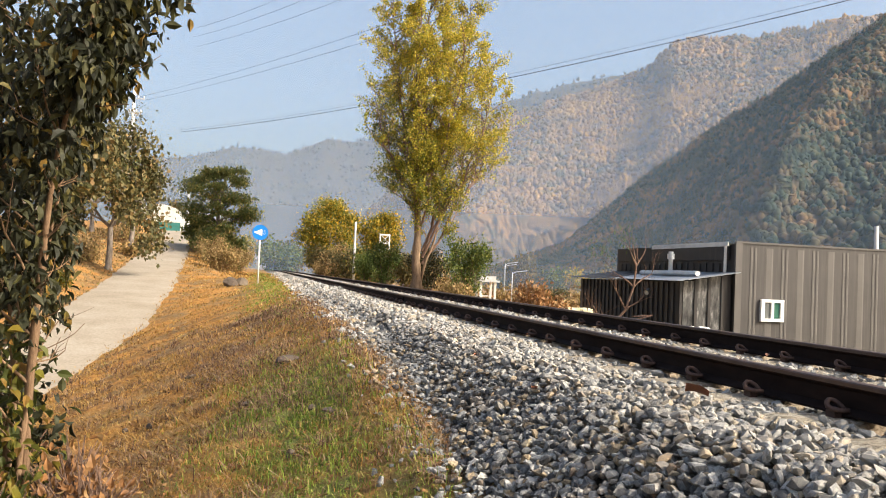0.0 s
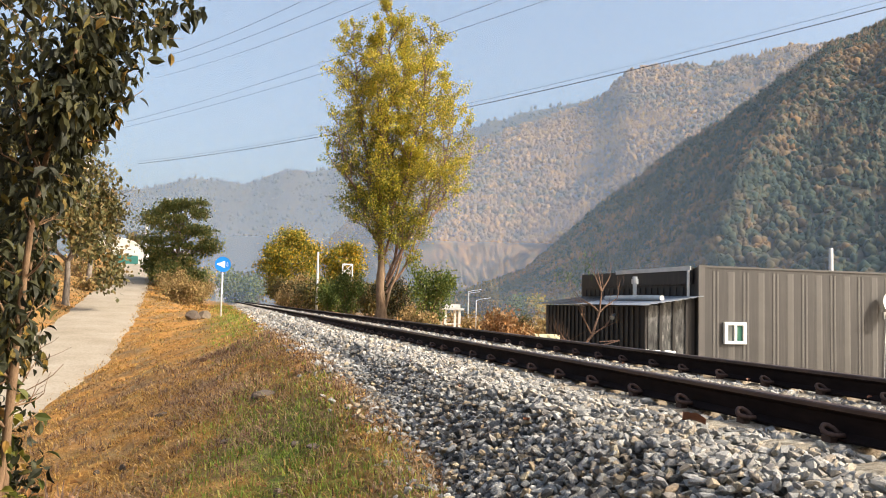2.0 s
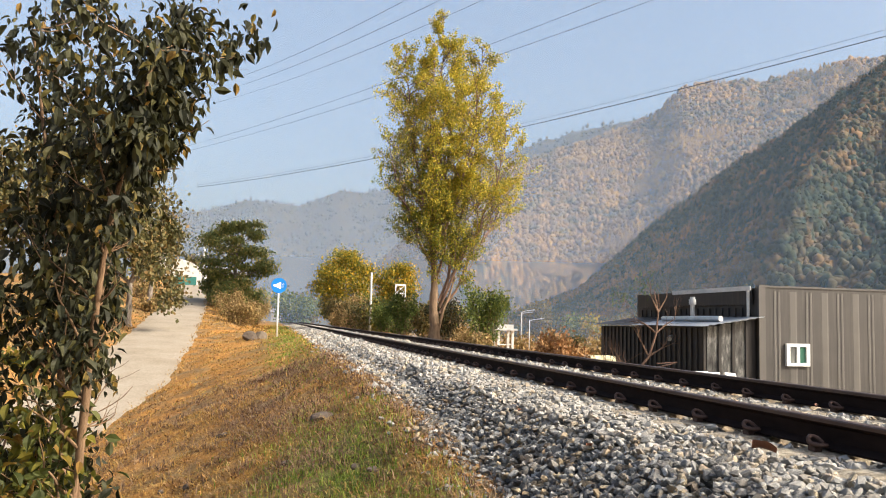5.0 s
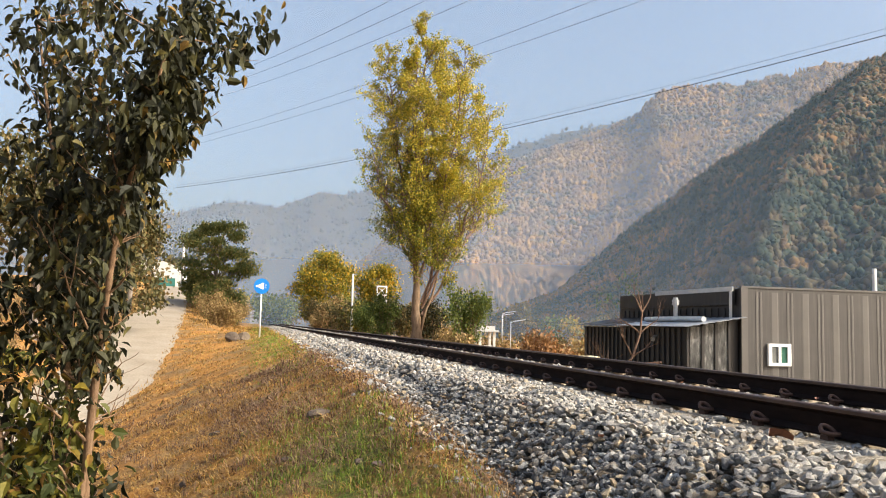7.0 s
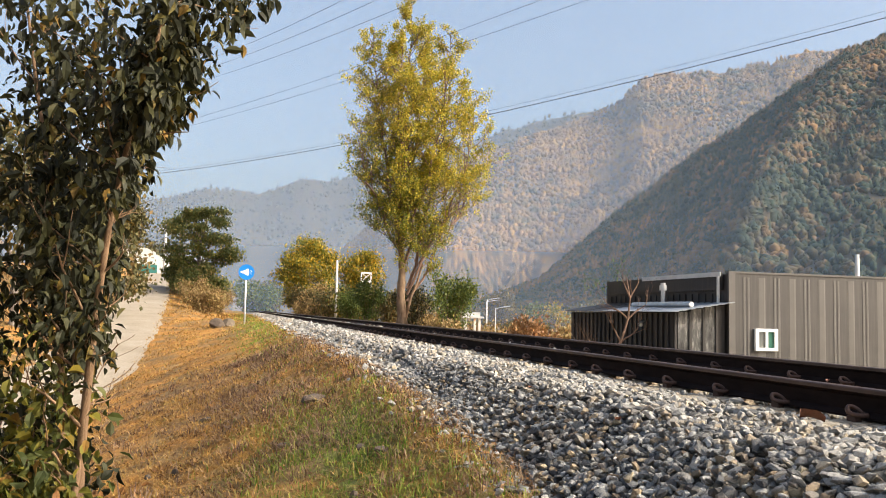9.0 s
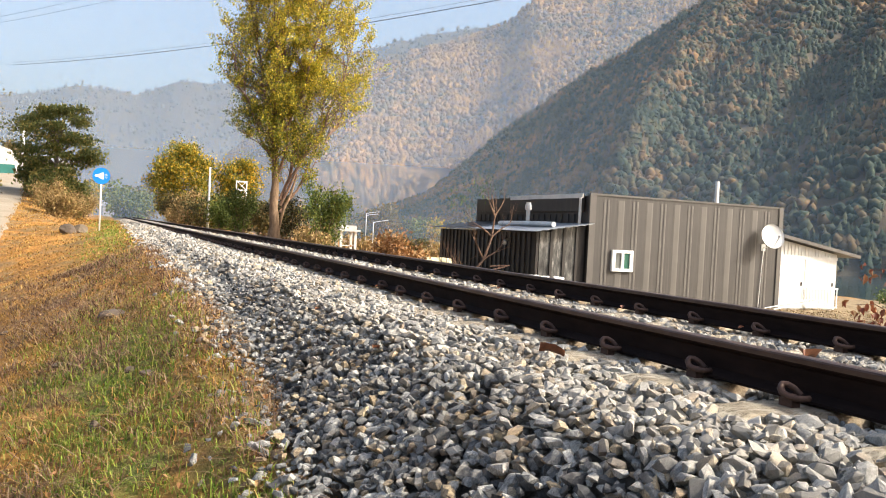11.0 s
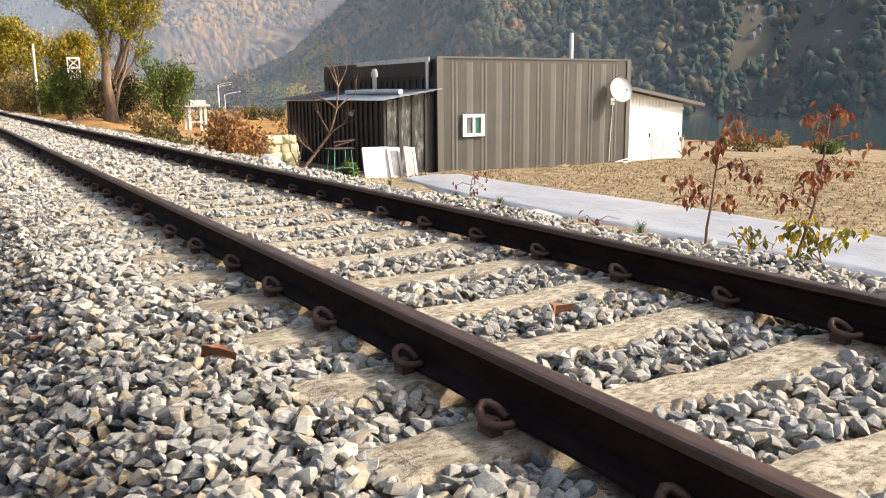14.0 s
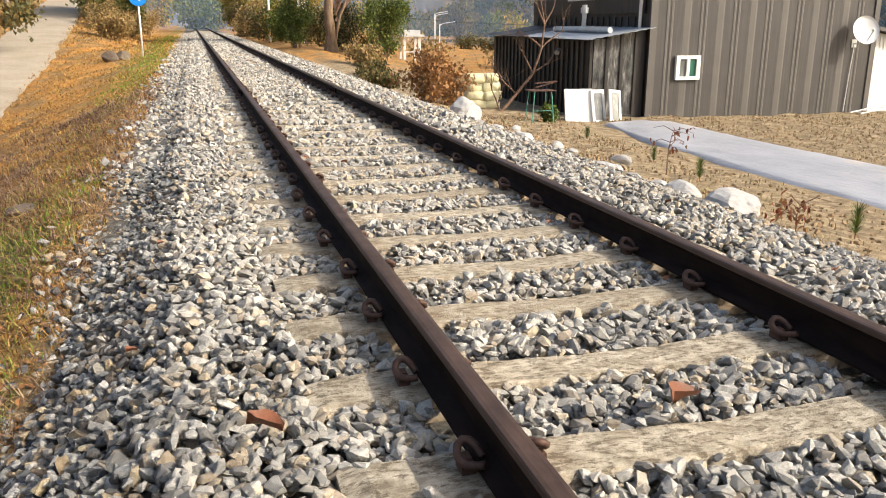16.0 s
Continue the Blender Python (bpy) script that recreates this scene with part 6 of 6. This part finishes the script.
for k in range(26):
    build_rock("loose_stone", "loose pale stone on the bare soil", (3.75 + abs(rr.normal(0, 0.8)), rr.uniform(3.5, 20)), tuple(rr.uniform(0.06, 0.2, 3) * (1, 1, 0.6)), 20 + k, M_ROCK, 0.3, "stones on the soil")
for k in range(14):
    build_rock("loose_stone", "small stone lying in the dry grass", (rr.uniform(-5.2, -2.7), rr.uniform(0.5, 9)), tuple(rr.uniform(0.03, 0.07, 3) * (1, 1, 0.7)), 60 + k, M_BROWNROCK, 0.3, "stones in the grass")
build_rock("flat_rock", "flat brown rock half buried in the slope", (-3.05, 6.6), (0.20, 0.13, 0.05), 90, M_BROWNROCK, 0.3)


def build_rubble():
    """A low broken wall of pale yellow blocks beside the porch."""
    rng = np.random.default_rng(14)
    t = thing("block_stack", "slumped stack of pale yellow wrapped blocks beside the porch", "block stack", at=(6.75, 23.1, ground_at(6.75, 23.1) - 0.05))
    for row in range(4):
        for k in range(2):
            w, d, h = 0.60 * rng.uniform(0.8, 1.1), 0.5 * rng.uniform(0.85, 1.1), 0.30
            g = Geo()
            v, f = lump_shape(rng, 2, 0.22)
            v = np.sign(v) * np.abs(v) ** 0.28
            g.add(v * np.array([w / 2, d / 2, h / 2]) + np.array([0, 0, h / 2]), [tuple(int(i) for i in q) for q in f])
            b = part("block", g, M_RUBBLE, t, smooth=True)
            b.location = (0.0 + k * 0.52 + rng.normal(0, 0.03), rng.normal(0, 0.05), row * 0.265)
            b.rotation_euler = (rng.normal(0, 0.03), rng.normal(0, 0.05), rng.normal(0, 0.15))


build_rubble()


def build_film():
    """Grey plastic mulch sheet over a raised bed, wrinkled, its edges dug in."""
    rng = np.random.default_rng(15)
    g, xs, ys = Geo(), np.linspace(0, 1, 22), np.arange(-3.0, 19.5, 0.22)
    v = []
    for y in ys:
        a, b = float(np.interp(y, [-3, 9, 15, 19.5], [8.1, 8.1, 8.5, 9.3])) + 0.05 * math.sin(y), 11.55 + 0.08 * math.sin(y * 0.7)
        for u in xs:
            x = a + (b - a) * u
            hump = 0.08 * math.sin(math.pi * u) ** 0.5
            wr = 0.014 * noise.noise(Vector((x * 2.2, y * 0.8, 0))) + 0.012 * noise.noise(Vector((x * 6, y * 2.5, 4)))
            v.append((x, y, float(np.interp(x, [6, 9, 24], [-1.30, -1.58, -1.72])) + 0.035 + (hump + wr if 0 < u < 1 else -0.12)))
    n = len(xs)
    g.add(v, [(j * n + k, j * n + k + 1, (j + 1) * n + k + 1, (j + 1) * n + k) for j in range(len(ys) - 1) for k in range(n - 1)])
    solid("mulch_film", g, M_FILM, "wrinkled grey plastic mulch film over a garden bed", "plastic film", smooth=True)


build_film()


def build_leaf(at, size, seed, label="curled brown dead leaf lying on the ballast"):
    rng = np.random.default_rng(seed)
    v, f, n = [], [], 6
    for i in range(n + 1):
        u = i / n
        w = 0.42 * math.sin(math.pi * min(0.97, u * 0.92 + 0.06)) * size
        for k in (-1, -0.5, 0, 0.5, 1):
            v.append(((u - 0.5) * size, k * w, 0.35 * size * abs(k) ** 1.6 * (0.6 + 0.4 * u) + 0.1 * size * math.sin(u * 3) + rng.normal(0, 0.012 * size)))
    for i in range(n):
        for k in range(4):
            f.append((i * 5 + k, i * 5 + k + 1, (i + 1) * 5 + k + 1, (i + 1) * 5 + k))
    ob = solid("dead_leaf", Geo().add(v, f), M_DEADLEAF, label, "leaf", "dead leaves on the ballast", smooth=True)
    ob.location, ob.rotation_euler = at, (rng.normal(0, 0.3), rng.normal(0, 0.3), rng.uniform(0, 6))


build_leaf((-1.36, 0.86, 0.055), 0.11, 1)
build_leaf((-0.08, 0.69, 0.05), 0.13, 2)
for k in range(14):
    lx, ly = rr.uniform(-2.3, 1.5), rr.uniform(-0.5, 7)
    build_leaf((lx, ly, float(ballast_height(lx)) + 0.05), rr.uniform(0.03, 0.06), 10 + k)


# ---- grass ----
def grass(name, label, seed, count, box, high, wide, material, where=None, lean=0.9):
    """Single blades rooted in the ground, bent over at random; where() thins them out."""
    rng = np.random.default_rng(seed)
    x, y = rng.uniform(box[0], box[1], count), box[2] + (box[3] - box[2]) * rng.uniform(0, 1, count) ** 1.5
    if where is not None:
        keep = rng.uniform(0, 1, count) < where(x, y)
        x, y = x[keep], y[keep]
    n = len(x)
    # blades stand in tufts
    x, y = x + rng.normal(0, 0.02, n), y + rng.normal(0, 0.02, n)
    z = ground_height(x, y) - 0.01
    a, h = rng.uniform(0, 2 * np.pi, n), high * rng.uniform(0.35, 1.2, n) * (1 + 0.02 * np.maximum(0, y))
    w = wide * rng.uniform(0.6, 1.3, n) * (1 + 0.10 * np.maximum(0, y))
    l = np.abs(rng.normal(0, lean, n)) * h
    up = h * rng.uniform(0.12, 0.75, n)
    dx, dy = np.cos(a), np.sin(a)
    b = np.stack([x, y, z], -1)
    side = np.stack([-dy * w, dx * w, np.zeros(n)], -1)
    mid = b + np.stack([dx * l * 0.4, dy * l * 0.4, up * 0.75], -1)
    tip = b + np.stack([dx * l, dy * l, up * rng.uniform(0.5, 1.05, n)], -1)
    v = np.stack([b - side, b + side, mid - side * 0.7, mid + side * 0.7, tip], 1).reshape(-1, 3)
    f = (np.array([[0, 1, 3], [0, 3, 2], [2, 3, 4]])[None] + (np.arange(n) * 5)[:, None, None]).reshape(-1, 3)
    tagged(new(name, tri_mesh(name, v, f, material)), label, "grass", kind="stuff")


def slope_only(x, y):
    rx = np.interp(y, ROAD_Y, ROAD_X)
    toe = -2.2
    patch = 0.45 + 0.55 * np.sin(x * 2.3 + 1.3 * np.sin(y * 0.9)) * np.sin(y * 1.1 + x)
    return np.where((x > rx - 0.22) & (x < toe), np.clip(0.12 + 0.95 * patch, 0, 1), 0.0)


def green_only(x, y):
    near = np.exp(-((x + 3.0) / 0.65) ** 2) * np.clip((y + 3) / 2, 0, 1) * np.clip((8 - y) / 3, 0, 1)
    far = 0.6 * np.exp(-((x + 3.0) / 0.6) ** 2) * np.clip((y - 6) / 8, 0, 1)
    spots = 0.45 + 0.55 * np.sin(x * 5.1 + y * 1.7) * np.sin(y * 2.9 - x * 2)
    return np.clip(np.maximum(near, far) * (0.4 + spots), 0, 1) * (x < -2.35)


def toe_only(x, y):
    band = np.exp(-((x + 3.45) / 0.75) ** 2) * np.clip(0.5 + 0.5 * np.sin(x * 3.1 + y * 0.8) + 0.35 * np.sin(y * 2.3 - x), 0, 1)
    litter = 0.9 * np.exp(-((x + 2.36) / 0.2) ** 2) * (0.6 + 0.4 * np.sin(y * 3.7))
    return np.clip(np.maximum(band, litter), 0, 1)


def tufts_only(x, y):
    rx = np.interp(y, ROAD_Y, ROAD_X)
    t = np.sin(x * 7.3 + 2 * np.sin(y * 1.9)) * np.sin(y * 5.7 + 1.5 * np.sin(x * 2.7))
    return np.where((x > rx + 0.05) & (x < -2.2) & (t > 0.55), 0.9, 0.0)


def field_only(x, y):
    bed = (x > 8.0) & (x < 11.7) & (y < 19.6)
    return np.where(bed | (y > 20.9) | (x < 3.6), 0.0, 0.4 + 0.4 * np.sin(x * 1.9 + y) * np.sin(y * 2.3))


grass("dry_grass", "matted straw-coloured dry grass on the embankment", 1, 170000, (-7.8, -2.2, -2.6, 13), 0.085, 0.0026, M_DRYGRASS, slope_only, 1.5)
grass("dry_grass_far", "matted straw-coloured dry grass farther along the bank", 2, 60000, (-9.5, -2.0, 12, 75), 0.10, 0.0035, M_DRYGRASS, slope_only, 1.0)
grass("green_grass", "fresh green grass patch beside the ballast", 3, 68000, (-4.4, -2.3, -2.6, 8), 0.11, 0.0028, M_GREENGRASS, green_only, 0.6)
grass("green_grass_far", "thin green grass along the far ballast edge", 4, 42000, (-4.6, -2.0, 7, 70), 0.09, 0.004, M_GREENGRASS, green_only, 0.6)
grass("dry_tufts", "tangled brown dead weed tufts on the embankment", 7, 130000, (-7.4, -2.1, -2.6, 16), 0.16, 0.0026, M_DEADWEED, tufts_only, 1.0)
grass("dead_weeds", "matted grey-brown dead weeds along the ballast toe", 8, 90000, (-4.7, -2.15, -2.6, 16), 0.13, 0.0026, M_DEADWEED, toe_only, 1.3)
grass("field_stubble", "dry stubble and weeds on the bare field", 5, 75000, (3.6, 30, 1, 21), 0.12, 0.005, M_STUBBLE, field_only, 0.9)
grass("verge_grass", "dry grass and leaf litter on the road verge", 6, 50000, (-22, -9.5, 5, 70), 0.12, 0.006, M_STRAWBUSH, lambda x, y: np.where(x < np.interp(y, ROAD_Y, ROAD_X) - ROAD_WIDE, 0.8, 0.0), 0.9)


def build_litter():
    """Fallen leaves and broken stems lying in the grass, thickest below the young tree and along the stones."""
    rng = np.random.default_rng(92)
    n = 26000
    x, y = rng.uniform(-8.2, -2.15, n), -2.6 + 24 * rng.uniform(0, 1, n) ** 1.4
    drift = 0.35 + 0.5 * np.exp(-((x + 2.4) / 0.3) ** 2) + 0.5 * np.exp(-((x + 5.2) / 1.2) ** 2 - ((y - 2.5) / 3) ** 2) + 0.3 * np.sin(x * 2.1 + y) * np.sin(y * 1.7)
    keep = (rng.uniform(0, 1, n) < drift) & (x > np.interp(y, ROAD_Y, ROAD_X))
    x, y = x[keep], y[keep]
    v, f = scatter([CHIP, OVAL], np.stack([x, y, ground_height(x, y) + rng.uniform(0.005, 0.035, len(x))], -1), rng.uniform(0.018, 0.05, (len(x), 1)) * np.ones(3) * (1 + 0.03 * np.maximum(y, 0))[:, None], random_turns(rng, len(x), 0.6), rng.integers(0, 2, len(x)))
    tagged(new("leaf_litter", tri_mesh("leaf_litter", v, f, M_ORANGEBUSH)), "fallen orange-brown leaves scattered over the dry grass", "leaf litter", kind="stuff")


build_litter()


# ---- ballast ----
def build_ballast():
    rng = np.random.default_rng(77)
    bed = thing("ballast", "crushed grey granite ballast heaped along the track", "ballast", kind="structure")
    shapes = [stone_shape(rng, (1.15, rng.uniform(0.55, 0.95), rng.uniform(0.42, 0.75))) for _ in range(24)]
    plainer = [hull_shape(rng, 10, (1, 0.8, 0.7)) for _ in range(24)]
    rows = np.array(SLEEPERS)

    def lay(y0, y1, count, small, big, x0=-2.75, x1=3.55):
        x, y = rng.uniform(x0, x1, count), rng.uniform(y0, y1, count)
        side = np.interp(y, [0, 2, 5, 10, 30], [-2.42, -2.30, -2.15, -2.25, -2.2])
        edge = (x > side + rng.normal(0, 0.17, count)) & (x < 3.3 + rng.normal(0, 0.15, count))
        gap = np.abs(y[:, None] - rows[None]).min(1)
        size = rng.uniform(small, big, count) * np.where(rng.uniform(0, 1, count) < 0.25, 1.3, 1.0)
        free = ~((np.abs(x) < 1.205) & (gap < 0.106 + size * rng.uniform(-0.2, 0.6, count))) & (np.abs(np.abs(x) - 0.7525) > 0.066 + size * 0.35)
        keep = edge & free
        x, y, size, gap = x[keep], y[keep], size[keep], gap[keep]
        z = np.maximum(ballast_height(x), np.where(x < -1.7, ground_height(x, y) + 0.012, -9)) + rng.uniform(-0.046, 0.010, len(x)) * np.where(x < -2.1, 0.6, 1) - np.where(np.abs(x) < 1.2, 0.008, 0.0) + 0.02 * np.sin(x * 3 + y * 2.1) * (np.abs(x) > 1.3)
        near_rail = np.abs(np.abs(x) - 0.7525) < 0.2
        z -= np.where(near_rail, 0.016, 0)
        return np.stack([x, y, z], -1), np.repeat(size[:, None], 3, 1)

    def joined(name, places, sizes, shapes=plainer):
        v, f = scatter(shapes, places, sizes, random_turns(rng, len(places), 0.75), rng.integers(0, 24, len(places)))
        p = part(name, tri_mesh(name, v, f, M_STONE), M_STONE, bed)
        tagged(p, kind="stuff")

    places, sizes = lay(-1.7, 7, 72000, 0.016, 0.036)
    single = np.nonzero((places[:, 0] > -2.0) & (places[:, 0] < -1.25) & (places[:, 1] > 0.35) & (places[:, 1] < 1.6) & (sizes[:, 0] > 0.024) & (places[:, 2] > ballast_height(places[:, 0]) - 0.022))[0][:300]
    rest = np.setdiff1d(np.arange(len(places)), single)
    joined("stones", places[rest], sizes[rest], shapes)
    joined("stones_behind", *lay(-11.5, -1.7, 18000, 0.03, 0.055))
    joined("stones_farther", *lay(7, 22, 26000, 0.032, 0.055))
    joined("stones_far", *lay(22, 90, 26000, 0.05, 0.095))
    meshes = [tri_mesh("stone", v, f, M_STONE) for v, f in shapes]
    turns = random_turns(rng, len(single), 0.75)
    for k, i in enumerate(single):
        ob = new("stone", meshes[k % 24])
        ob.parent = bed
        s = sizes[i][0]
        ob.matrix_basis = Matrix.LocRotScale(Vector(places[i]), Matrix(turns[k].tolist()).to_quaternion(), Vector((s, s, s)))


build_ballast()


def build_clods():
    """Lumps of turned earth and root on the field."""
    rng = np.random.default_rng(91)
    shapes = [hull_shape(rng, 9, (1, 0.8, 0.6)) for _ in range(8)]
    n = 9000
    x, y = rng.uniform(3.6, 30, n), rng.uniform(0.5, 21, n)
    keep = ~((x > 8.0) & (x < 11.7) & (y < 19.6))
    x, y = x[keep], y[keep]
    s = rng.uniform(0.012, 0.055, len(x))
    v, f = scatter(shapes, np.stack([x, y, ground_height(x, y) + s * 0.2], -1), np.stack([s, s, s], -1), random_turns(rng, len(x)), rng.integers(0, 8, len(x)))
    tagged(new("soil_clods", tri_mesh("soil_clods", v, f, M_CLOD)), "crumbled brown soil clods on the bare field", "soil", kind="stuff")


M_CLOD = plain("soil_clod", (0.30, 0.20, 0.11), 0.95, scale=6, depth=0.01, vary=0.5)
build_clods()
